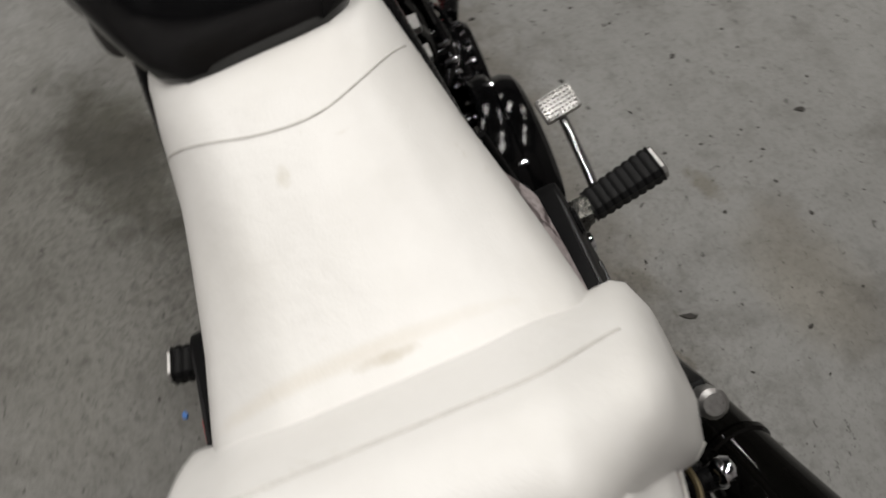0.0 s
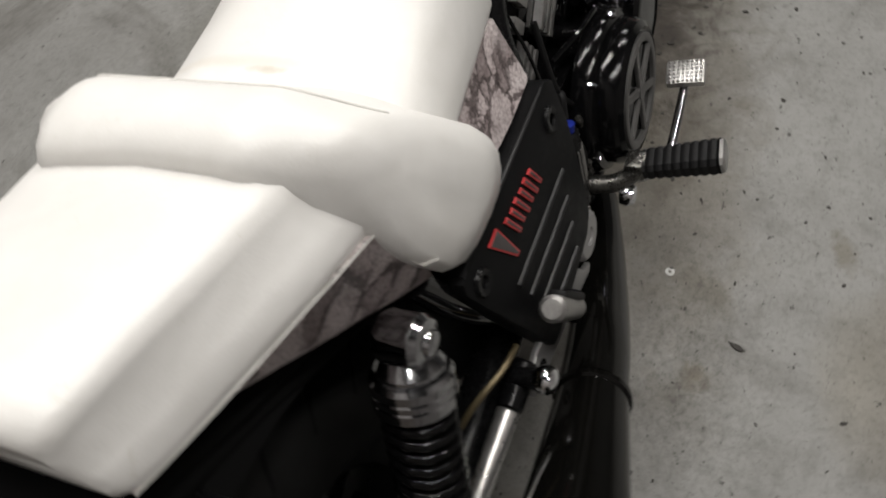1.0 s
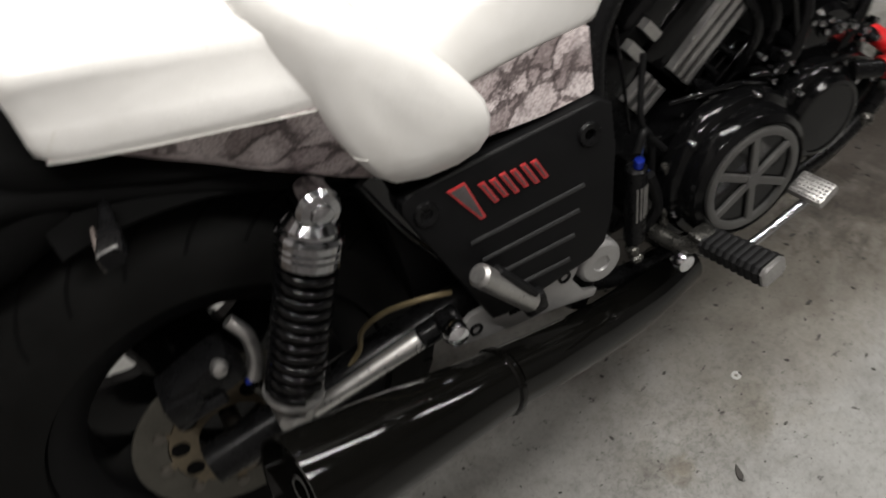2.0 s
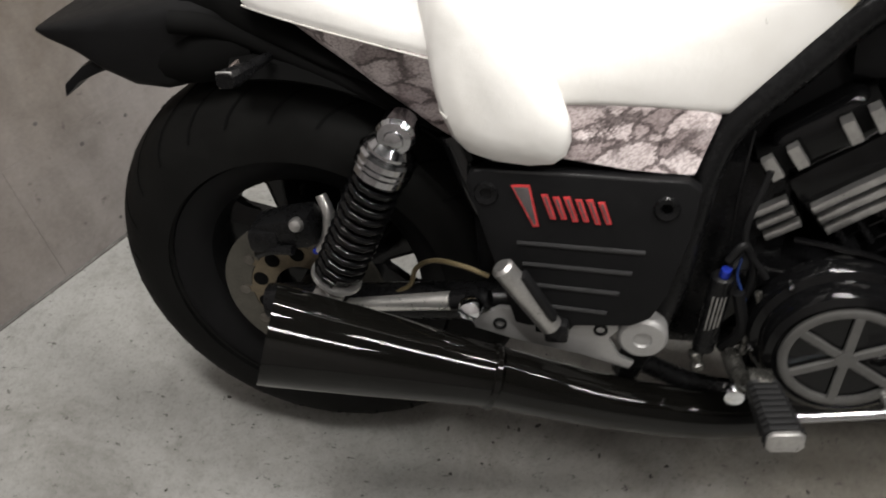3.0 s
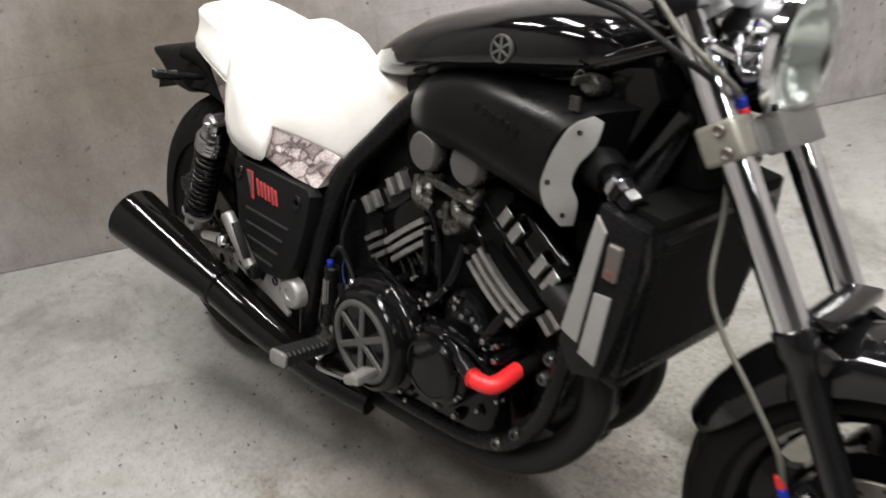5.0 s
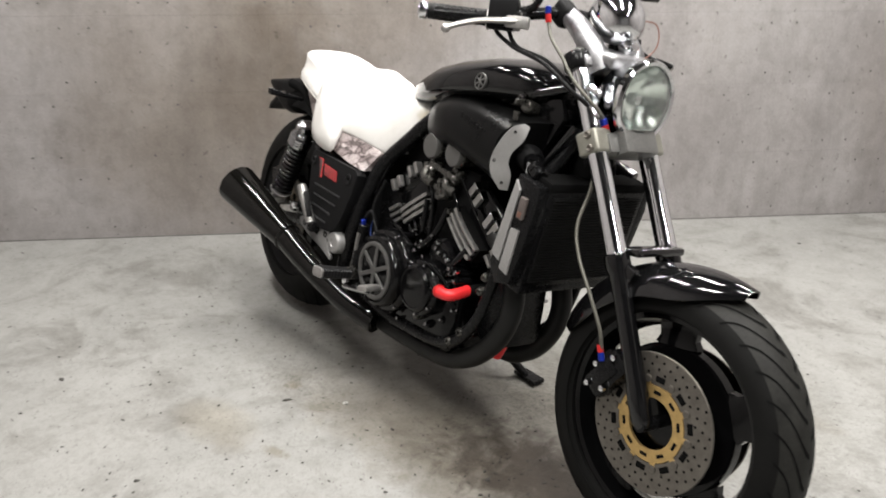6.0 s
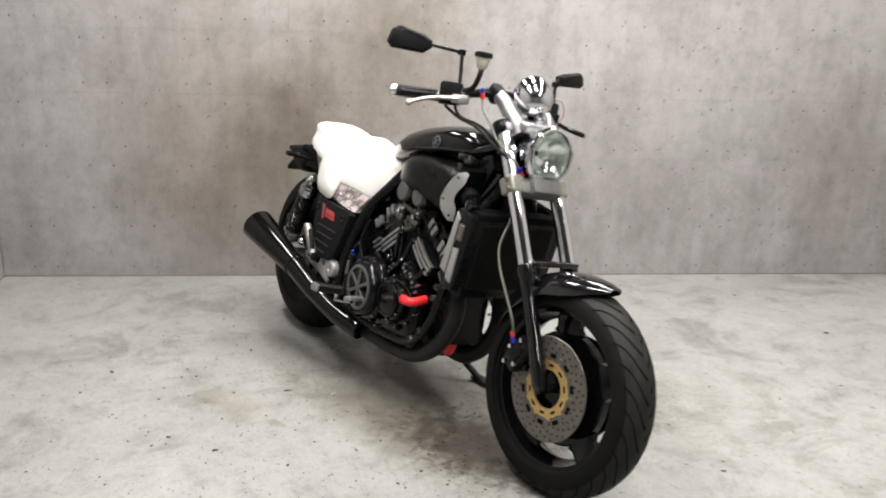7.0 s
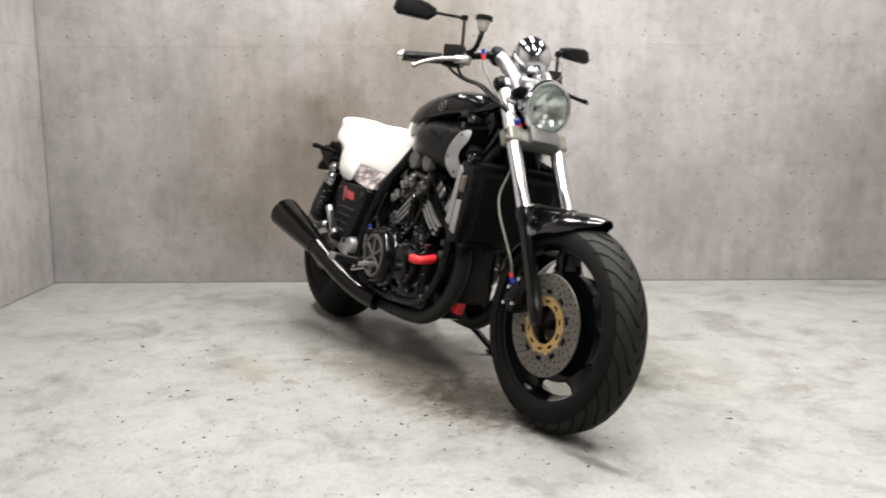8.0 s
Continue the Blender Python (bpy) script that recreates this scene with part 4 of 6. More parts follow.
part("wire", tube(B(), [G + Vector((0.03, 0.03, 0.0)), G + Vector((0.05, 0.07, -0.005)), G + Vector((0.06, 0.07, -0.05)), G + Vector((0.05, 0.03, -0.09))], 0.0015, 6), COPPER, gauge, "thin brown wire", 38, STEER)

# ---- tank, seat and bodywork ----
bm = loft(B(), [(0.598, 0.03, 0.776, 0.79, -0.008), (0.603, 0.055, 0.772, 0.804, -0.008), (0.617, 0.076, 0.77, 0.819, -0.008), (0.645, 0.094, 0.77, 0.833, -0.008), (0.68, 0.11, 0.772, 0.85, -0.007), (0.72, 0.125, 0.777, 0.867, -0.006), (0.78, 0.144, 0.788, 0.89, -0.004),
                (0.87, 0.158, 0.806, 0.911, -0.002), (0.96, 0.163, 0.818, 0.925), (1.03, 0.155, 0.825, 0.929), (1.09, 0.13, 0.832, 0.92), (1.12, 0.1, 0.842, 0.905), (1.135, 0.06, 0.855, 0.89)], 2.9, 44)
tank = part("tank_cover", bm, GLOSS, bike, "gloss black tank cover", 60)
bm = lathe(B(), (0.984, -0.163, 0.868), (0.0, -1, 0.12), [(0.0181, -0.006), (0.0191, 0.0012), (0.0185, 0.0022), (0.0162, 0.0022), (0.0159, 0.0005), (0.001, 0.0005)], 32)
badge = part("tank_badge", bm, GREYCAP, tank, "round silver badge")
for k in range(3):
    m = Matrix.Translation((0.984, -0.1645, 0.868)) @ Matrix.Rotation(radians(-7), 4, "X") @ Matrix.Rotation(radians(30 + 60 * k), 4, "Y")
    part("badge_bar", block(B(), (0.031, 0.0022 + 0.0004 * k, 0.0036), m, 0.0006, 1), GREYCAP, badge)
part("badge_ground", lathe(B(), (0.984, -0.1637, 0.868), (0.0, -1, 0.12), [(0.0157, 0), (0.0157, 0.0005)], 28), SATIN, badge)

# seat: rider's part, lumbar bolster, pillion part, snake-print sides
bm = B()
rings = []
for x, wt, wb, z0, z1 in ((0.716, 0.05, 0.07, 0.735, 0.755), (0.708, 0.07, 0.086, 0.728, 0.768), (0.68, 0.083, 0.095, 0.708, 0.781), (0.64, 0.089, 0.101, 0.68, 0.79), (0.605, 0.089, 0.109, 0.65, 0.792),
                          (0.572, 0.087, 0.117, 0.622, 0.788), (0.55, 0.084, 0.12, 0.624, 0.783), (0.5, 0.084, 0.128, 0.634, 0.771), (0.44, 0.09, 0.136, 0.643, 0.756), (0.38, 0.098, 0.145, 0.648, 0.744), (0.29, 0.108, 0.15, 0.652, 0.748)):
    mid = -0.014 + 0.04 * max(0, x - 0.45)
    h = z1 - z0
    half = [(-wb * 0.97, z0), (-wb, z0 + 0.08 * h), (-wb * 0.93 - wt * 0.07, z0 + 0.36 * h), (-wb * 0.6 - wt * 0.4, z0 + 0.66 * h), (-wt * 0.97, z0 + 0.855 * h), (-wt * 0.68, z0 + 0.96 * h), (-wt * 0.34, z1 - 0.001), (0, z1)]
    line = curve_points([(0, y, z) for y, z in half] + [(0, -y, z) for y, z in half[-2::-1]], 4)
    rings.append(ring(bm, [(x, p.y + mid, p.z) for p in line]))
skin(bm, rings)
bmesh.ops.subdivide_edges(bm, edges=[e for e in bm.edges if abs(e.verts[0].co.x - e.verts[1].co.x) > 0.004], cuts=2, use_grid_fill=True, smooth=0.8)
over = BVHTree.FromBMesh(bm)
line = []
for k in range(25):
    y = -0.114 + 0.212 * k / 24
    hit = over.ray_cast((0.537 + (3.6 if y > -0.022 else 7.3) * (y + 0.022) ** 2, y, 1.0), (0, 0, -1))[0]
    if hit:
        line.append(hit + Vector((0, 0, 0.0001)))
seat = part("rider_seat", bm, VINYL, bike, "white vinyl rider's seat with faint dirt", 70)
part("seat_seam", tube(B(), line, 0.001, 6, 1), SEAM, seat, "stitched seam across the seat")

bm = B()
rings = []
seam, welt = [], []
MIDDLE = ((0.366, 0.69), (0.358, 0.73), (0.321, 0.778), (0.288, 0.81), (0.256, 0.818), (0.234, 0.803), (0.234, 0.755), (0.25, 0.695))
END = ((0.382, 0.583), (0.402, 0.636), (0.357, 0.71), (0.309, 0.765), (0.274, 0.788), (0.257, 0.76), (0.257, 0.67), (0.287, 0.597))
for i in range(33):
    f = -1 + 2 * i / 32
    e = abs(f)
    g = min(1, max(0, (e - 0.5) / 0.42))
    g = g * g * (3 - 2 * g)
    k = 1 - 0.45 * max(0, (e - 0.86) / 0.14) ** 2.5
    pts = [Vector((a[0] + (b[0] - a[0]) * g, 0, a[1] + (b[1] - a[1]) * g)) for a, b in zip(MIDDLE, END)]
    mid = sum(pts, Vector()) / 8
    pts = [mid + (p - mid) * k for p in pts]
    loop = []
    for q in range(8):
        p0, p1, p2, p3 = (pts[(q + o) % 8] for o in (-1, 0, 1, 2))
        for t in (0, 0.33, 0.67):
            loop.append(0.5 * (2 * p1 + (p2 - p0) * t + (2 * p0 - 5 * p1 + 4 * p2 - p3) * t * t + (3 * p1 - p0 - 3 * p2 + p3) * t ** 3))
    rings.append(ring(bm, [(p.x - (0.012 + 0.022 * max(0, f)) * min(1, max(0, (0.275 - p.x) / 0.04)), -0.011 + (0.187 - 0.2 * max(0, p.z - 0.63)) * math.copysign(1 - (1 - e) ** 1.12, f), p.z) for p in loop]))
    welt.append(rings[-1][16].co.lerp(rings[-1][19].co, g))
    seam.append(rings[-1][8].co * 0.998 + rings[-1][10].co * 0.002)
skin(bm, rings)
bolster = part("seat_bolster", bm, VINYL, bike, "white padded lumbar bolster with turned-down ends", 60)
part("seat_seam", tube(B(), seam[2:-2], 0.0015, 6, 1), SEAM, bolster)
part("seat_seam", tube(B(), welt[1:-1], 0.0016, 6, 1), SEAM, bolster)

bm = B()
rings = []
for x, wt, wb, z0, z1 in ((0.285, 0.108, 0.15, 0.697, 0.782), (0.24, 0.104, 0.147, 0.706, 0.79), (0.18, 0.096, 0.137, 0.716, 0.805), (0.1, 0.088, 0.12, 0.73, 0.826), (0.05, 0.083, 0.11, 0.74, 0.837), (0.022, 0.078, 0.104, 0.748, 0.841), (0.008, 0.07, 0.096, 0.758, 0.834)):
    rings.append(ring(bm, [(x, y - 0.006, z) for y, z in ((-wb, z0), (-wb - 0.002, z0 + 0.012), (-wb * 0.55 - wt * 0.45, z1 - 0.04), (-wt - 0.014, z1 - 0.014), (-wt, z1 - 0.005), (-wt * 0.7, z1), (0, z1 + 0.002),
                                                          (wt * 0.7, z1), (wt, z1 - 0.005), (wt + 0.014, z1 - 0.014), (wb * 0.55 + wt * 0.45, z1 - 0.04), (wb + 0.002, z0 + 0.012), (wb, z0), (0, z0 - 0.002))]))
skin(bm, rings)
bmesh.ops.subdivide_edges(bm, edges=bm.edges, cuts=1, use_grid_fill=True, smooth=0.5)
pillion = part("pillion_seat", bm, VINYL, bike, "white vinyl pillion seat", 60)
for s in (-1, 1):
    upper = [(0.275, 0.699), (0.237, 0.706), (0.18, 0.716), (0.1, 0.73), (0.04, 0.743), (0.014, 0.75)]
    lower = [(0.02, 0.726), (0.06, 0.705), (0.12, 0.678), (0.18, 0.65), (0.24, 0.622), (0.268, 0.612)]
    bm = B()
    a = ring(bm, [(x, s * (0.097 + 0.222 * x) - 0.006, z) for x, z in upper] + [(x, s * (0.04 + 0.48 * x), z) for x, z in lower])
    b = ring(bm, [(x, s * (0.077 + 0.222 * x) - 0.006, z) for x, z in upper] + [(x, s * (0.02 + 0.48 * x), z) for x, z in lower])
    skin(bm, [a, b])
    part("snake_print_panel", bm, SNAKE, pillion, "grey-brown snake-print vinyl side panel", 30)
    part("piping", tube(B(), [(x, s * (0.0985 + 0.222 * x) - 0.006, z - 0.0005) for x, z in upper], 0.0012, 8, 4), SEAM, pillion, "grey piping along the seat edge", 60)
    bm = B()
    edge = [(0.33, 0.147, 0.652), (0.38, 0.144, 0.65), (0.44, 0.136, 0.645), (0.5, 0.128, 0.636), (0.55, 0.1195, 0.626), (0.562, 0.117, 0.62)]
    foot = [(0.537, 0.15, 0.566), (0.53, 0.152, 0.566), (0.47, 0.155, 0.572), (0.42, 0.156, 0.581), (0.38, 0.156, 0.589), (0.33, 0.156, 0.6)]
    skin(bm, [ring(bm, [(x, s * (y - d) - 0.01, z) for x, y, z in edge + foot]) for d in (0.0, 0.02)])
    part("snake_print_panel", bm, SNAKE, seat, "grey-brown snake-print vinyl side panel", 30)

# side covers with emblem and louvres
for s in (-1, 1):
    outline = [(0.283, 0.573), (0.3, 0.577), (0.53, 0.567), (0.545, 0.555), (0.538, 0.5), (0.515, 0.42), (0.497, 0.388), (0.475, 0.376), (0.35, 0.368), (0.333, 0.372), (0.29, 0.52), (0.279, 0.56)]
    lean = Matrix.Translation((0, s * 0.178, 0.57)) @ Matrix.Rotation(s * radians(9), 4, "X") @ Matrix.Translation((0, -s * 0.178, -0.57))
    cover = part("side_cover", plate(B(), outline, s * 0.15, s * 0.181, 0.006), MATT, bike, "matt black side cover with four louvres", 40, lean)
    for k in range(4):
        x0, x1, z0, z1 = 0.338 + 0.006 * k, 0.487 - 0.014 * k, 0.485 - 0.028 * k, 0.478 - 0.028 * k
        part("louvre", tube(B(), [(x0, s * 0.181, z0), (x1, s * 0.181, z1)], 0.003, 8), LOUVRE, cover, "", 40, lean)
    pieces("bolt", SATIN, cover, [(0.013, -0.002), (0.015, 0.002), (0.013, 0.005), (0.007, 0.004), (0.006, 0.001)], [((0.303, s * 0.18, 0.548), (0, s, 0)), ((0.508, s * 0.18, 0.535), (0, s, 0))], 20, "", lean)
    part("cover_ridge", tube(B(), [(0.29, s * 0.1775, 0.5745), (0.4, s * 0.1785, 0.572), (0.53, s * 0.1775, 0.564)], 0.0022, 8), LOUVRE, cover, "", 40, lean)
    # badge: one tall wedge and a row of short slanting strokes, red with a dark core
    marks = [(0.352, 0.534, 0.052, 0.022, 0.007)] + [(0.376 + 0.0128 * k, 0.5335 - 0.0012 * k, 0.031 - 0.003 * (k % 2), 0.0075, 0.0062) for k in range(6)]
    for x, z, h, top, low in marks:
        for red, grow in ((True, 0.0), (False, 0.0021)):
            t, l, hh = top / 2 - grow, low / 2 - grow, h / 2 - grow * 1.2
            if min(t, l) < 0.0009:
                continue
            tilt = 0.34 if s < 0 else -0.34
            x0 = x if s < 0 else 0.79 - x
            out = [(x0 + px - tilt * pz, z + pz) for px, pz in ((-t, hh), (t, hh), (l, -hh), (-l, -hh))]
            bm = plate(B(), out, s * 0.181, s * (0.1835 if red else 0.1841), 0.0004)
            part("emblem_bar", bm, REDPAINT if red else EMBLEM, cover, "slanting red emblem stroke" if red else "", 38, lean)

# intake scoops
for s in (-1, 1):
    bm = B()
    rings = []
    for x, yo, z0, z1, sl in ((0.75, 0.105, 0.712, 0.752, 0), (0.761, 0.13, 0.702, 0.776, 0), (0.785, 0.148, 0.695, 0.802, 0), (0.83, 0.162, 0.692, 0.822, 0), (0.88, 0.17, 0.69, 0.833, 0), (0.935, 0.176, 0.682, 0.834, 0.1), (1.0, 0.178, 0.666, 0.826, 0.4), (1.05, 0.179, 0.652, 0.816, 0.7), (1.083, 0.179, 0.642, 0.808, 0.9)):
        yi = 0.06
        pts = []
        for q in range(22):
            t = math.pi * (-0.5 + q / 21)
            c, n = math.cos(t), math.sin(t)
            y = yi + (yo - yi) * abs(c) ** 0.62
            pts.append((x + sl * (yo - y) * (0.6 + 0.4 * n), s * y, (z0 + z1) / 2 + (z1 - z0) / 2 * math.copysign(abs(n) ** 0.8, n)))
        pts.append((x, s * yi * 0.9, z1 - 0.004))
        pts.append((x, s * yi * 0.9, z0 + 0.004))
        rings.append(ring(bm, pts))
    skin(bm, rings)
    side = BVHTree.FromBMesh(bm)
    marks = []
    for k in range(6):
        hit = side.ray_cast((0.95 + 0.015 * k, s * 0.5, 0.783 - 0.0042 * k), (0, -s, 0))[0]
        if hit:
            marks.append(block(B(), (0.0095, 0.0016, 0.022), Matrix.Translation(hit) @ Matrix.Rotation(radians(16 * (k % 2) - 2), 4, "Y"), 0.0006, 1))
    scoop = part("intake_scoop", bm, SCOOP, bike, "matt black intake scoop", 50)
    for bm in marks:
        part("embossed_mark", bm, SCOOP, scoop)
    outer = curve_points([(1.123, s * 0.136, 0.799), (1.106, s * 0.157, 0.787), (1.09, s * 0.172, 0.754), (1.078, s * 0.179, 0.714), (1.08, s * 0.173, 0.68), (1.091, s * 0.152, 0.65)], 4)
    inner = curve_points([(1.134, s * 0.131, 0.793), (1.129, s * 0.138, 0.764), (1.11, s * 0.148, 0.735), (1.105, s * 0.15, 0.71), (1.111, s * 0.143, 0.686), (1.102, s * 0.138, 0.65)], 4)
    bm = B()
    n = Vector((0.75, s * 0.62, -0.1)).normalized()
    a = [p + n * 0.004 for p in outer] + [p + n * 0.004 for p in inner[::-1]]
    b = [p - n * 0.004 for p in outer] + [p - n * 0.004 for p in inner[::-1]]
    m = len(outer)
    va, vb = ring(bm, a), ring(bm, b)
    for k in range(m - 1):
        bm.faces.new((va[k], va[k + 1], va[2 * m - 2 - k], va[2 * m - 1 - k]))
        bm.faces.new((vb[k + 1], vb[k], vb[2 * m - 1 - k], vb[2 * m - 2 - k]))
    for k in range(2 * m):
        bm.faces.new((va[k], vb[k], vb[(k + 1) % (2 * m)], va[(k + 1) % (2 * m)]))
    trim = part("scoop_trim", bm, SILVER, scoop, "silver crescent trim plate with three screws", 50)
    places = [((outer[k] + (inner[k] - outer[k]) * f) + n * 0.004, n) for k, f in ((4, 0.3), (12, 0.2), (18, 0.45))]
    pieces("screw", SATIN, trim, [(0.0035, -0.001), (0.0035, 0.0012), (0.002, 0.0016), (0.0015, 0.0)], places, 12)
    part("horn_inlet", rod(B(), (1.09, s * 0.095, 0.735), (1.14, s * 0.11, 0.718), (0.035, 0.027), 20, 0.004), MATT, scoop)

# frame
for s in (-1, 1):
    bm = tube(B(), [(1.14, s * 0.03, 0.86), (1.0, s * 0.08, 0.82), (0.8, s * 0.085, 0.785), (0.715, s * 0.088, 0.736), (0.645, s * 0.1, 0.672), (0.577, s * 0.114, 0.606), (0.55, s * 0.13, 0.55), (0.535, s * 0.15, 0.48), (0.522, s * 0.16, 0.41), (0.5, s * 0.16, 0.34), (0.47, s * 0.15, 0.25)], 0.02, 14)
    part("frame_tube", bm, SATIN, bike, "black frame tube", 60)
    bm = tube(B(), [(0.56, s * 0.1, 0.6), (0.4, s * 0.11, 0.58), (0.26, s * 0.115, 0.6), (0.1, s * 0.09, 0.66), (-0.03, s * 0.07, 0.705), (-0.1, s * 0.08, 0.72)], 0.015, 12)
    part("seat_rail", bm, HOLE, bike, "", 60)
    bm = tube(B(), [(0.262, s * 0.15, 0.61), (0.3, s * 0.155, 0.5), (0.37, s * 0.155, 0.37)], 0.017, 12)
    part("frame_strut", bm, GLOSS, bike, "", 60)
    bm = tube(B(), [(1.2, s * 0.04, 0.8), (1.163, s * 0.11, 0.66), (1.116, s * 0.136, 0.49), (1.096, s * 0.138, 0.41), (1.07, s * 0.138, 0.335), (1.014, s * 0.138, 0.266), (0.95, s * 0.138, 0.234), (0.85, s * 0.138, 0.22), (0.6, s * 0.135, 0.212), (0.48, s * 0.14, 0.26)], 0.0145, 12)
    part("frame_cradle", bm, SATIN, bike, "", 60)
    bm = lathe(B(), (0.489, s * 0.181, 0.353), (0, s, 0), [(0.031, 0), (0.031, 0.018), (0.029, 0.022), (0.026, 0.024), (0.012, 0.0245), (0.01, 0.022)], 36)
    part("pivot_cap", bm, SILVER, bike, "round silver pivot cap", 30)

# side hanger plates and pillion pegs
for s in (-1, 1):
    out = [(0.274, 0.370), (0.297, 0.380), (0.312, 0.388), (0.432, 0.380), (0.458, 0.376), (0.460, 0.363), (0.448, 0.348), (0.462, 0.318), (0.480, 0.308), (0.474, 0.298), (0.412, 0.318), (0.332, 0.336), (0.280, 0.353)]
    hanger = part("peg_hanger", plate(B(), out, s * 0.192, s * 0.2, 0.002), SILVER, bike, "silver pillion peg hanger plate", 40)
    pieces("bolt", SATIN, hanger, [(0.009, -0.001), (0.009, 0.002), (0.006, 0.003), (0.005, -0.002)], [((x, s * 0.2, z), (0, s, 0)) for x, z in ((0.312, 0.363), (0.438, 0.362))], 16)
    part("hole", plate(B(), [(0.357, 0.37), (0.407, 0.37), (0.392, 0.348), (0.357, 0.353)], s * 0.2002, s * 0.2012, 0), HOLE, hanger)
    p, q = Vector((0.381, s * 0.219, 0.378)), Vector((0.323, s * 0.231, 0.479))
    bm = rod(B(), p, q, 0.014, 16, 0.004)
    peg = part("pillion_peg", bm, ALLOY, bike, "folded silver pillion footpeg", 40)
    part("rubber", block(B(), (0.008, 0.016, 0.075), Matrix.Translation((p + q) / 2 + Vector((0.014, s * 0.002, 0.004))) @ Matrix.Rotation(radians(-29), 4, "Y"), 0.003), GRIP, peg)
    part("peg_bracket", block(B(), (0.03, 0.03, 0.03), Matrix.Translation(p + Vector((0.004, -s * 0.008, -0.006))), 0.006), SATIN, peg)

# rider pegs and brake pedal
for s in (-1, 1):
    d = Vector((0.14, s, 0.14)).normalized()
    m = Matrix((d, d.cross(Vector((0, 0, 1))).normalized(), d.cross(Vector((0, 0, 1))).normalized().cross(d) * -1)).transposed().to_4x4()
    m.translation = (0.632, -0.232 if s < 0 else 0.215, 0.313)
    bm = B()
    rings = []
    for k in range(27):
        f = k / 26
        rib = 0.0016 if k % 3 == 1 else 0.0
        w, h = 0.0195 + 0.003 * f - rib, 0.0125 + 0.002 * f - rib
        rings.append(ring(bm, [m @ Vector((0.094 * f, w * a, h * b)) for a, b in ((-1, -0.6), (-0.7, -1), (0.7, -1), (1, -0.6), (1, 0.6), (0.7, 1), (-0.7, 1), (-1, 0.6))]))
    skin(bm, rings)
    peg = part("rider_peg", bm, GRIP, bike, "black ribbed rider footpeg with silver end", 25)
    bm = B()
    skin(bm, [ring(bm, [m @ Vector((x, 0.0205 * q * a, 0.0132 * q * b)) for a, b in ((-1, -0.6), (-0.7, -1), (0.7, -1), (1, -0.6), (1, 0.6), (0.7, 1), (-0.7, 1), (-1, 0.6))]) for x, q in ((0.093, 1), (0.098, 1), (0.1, 0.85))])
    part("peg_end", bm, ALLOY, peg, "silver peg end", 30)
    bm = tube(B(), [(0.6, s * 0.16, 0.3), (0.61, s * 0.2, 0.298), (0.632, s * 0.235, 0.313)], 0.012, 10)
    block(bm, (0.03, 0.026, 0.03), Matrix.Translation((0.63, s * 0.222, 0.311)), 0.006)
    part("peg_mount", bm, CAST, peg)
    part("peg_bolt", lathe(B(), (0.603, s * 0.215, 0.283), (0, s, 0), [(0.013, -0.01), (0.015, 0), (0.012, 0.008), (0.005, 0.01)], 16), CHROME, peg)
bm = tube(B(), [(0.62, -0.19, 0.285), (0.64, -0.235, 0.283), (0.665, -0.252, 0.287), (0.775, -0.254, 0.31)], (0.0075, 0.006), 10)
pedal = part("brake_pedal", bm, PLATED, bike, "chrome brake pedal with knurled pad", 50)
m = Matrix.Translation((0.78, -0.254, 0.322)) @ Matrix.Rotation(radians(-15), 4, "Y") @ Matrix.Rotation(radians(8), 4, "Z")
bm = block(B(), (0.036, 0.05, 0.014), m, 0.005, 2)
for i in range(6):
    for j in range(8):
        bmesh.ops.create_cone(bm, cap_ends=True, segments=4, radius1=0.0028, radius2=0.0006, depth=0.003, matrix=m @ pose(-0.014 + 0.0056 * i, -0.02 + 0.0057 * j, 0.008, 0, 0, 45))
part("pedal_pad", bm, ALLOY, pedal, "knurled silver pad", 20)

# ---- engine ----
bm = block(B(), (0.36, 0.28, 0.2), Matrix.Translation((0.8, 0, 0.3)), 0.04, 3)
engine = part("engine", bm, CASE, bike, "black V-four engine", 40)
part("oil_pan", block(B(), (0.26, 0.13, 0.09), Matrix.Translation((0.85, 0, 0.225)), 0.03, 2), CASE, engine, "", 40)
part("gearbox_case", block(B(), (0.2, 0.28, 0.12), Matrix.Translation((0.68, 0, 0.36)), 0.03, 2), CASE, engine, "", 40)
part("upper_case", block(B(), (0.2, 0.2, 0.12), Matrix.Translation((0.86, 0, 0.44)), 0.02, 2), CASE, engine, "", 40)
# dark filler boxes added inside the tubes, behind the covers, to close see-through gaps
part("battery_box", block(B(), (0.28, 0.25, 0.24), Matrix.Translation((0.41, 0, 0.48)), 0.02, 2), MATT, bike, "black battery box behind the side covers", 40)
part("airbox", block(B(), (0.36, 0.18, 0.16), Matrix.Translation((0.87, 0, 0.72)), 0.03, 2), MATT, bike, "black airbox under the tank cover", 40)
part("airbox_duct", block(B(), (0.16, 0.13, 0.16), Matrix.Translation((0.66, 0, 0.6)), 0.03, 2), MATT, bike, "", 40)
part("inner_case", block(B(), (0.16, 0.2, 0.3), Matrix.Translation((0.58, 0, 0.4)), 0.03, 2), SATIN, bike, "", 40)
part("starter_case", block(B(), (0.2, 0.22, 0.2), Matrix.Translation((0.87, 0, 0.56)), 0.03, 2), MATT, engine, "", 40)
part("front_case", block(B(), (0.1, 0.14, 0.26), Matrix.Translation((1.03, 0, 0.38)), 0.03, 2), SATIN, engine, "", 40)


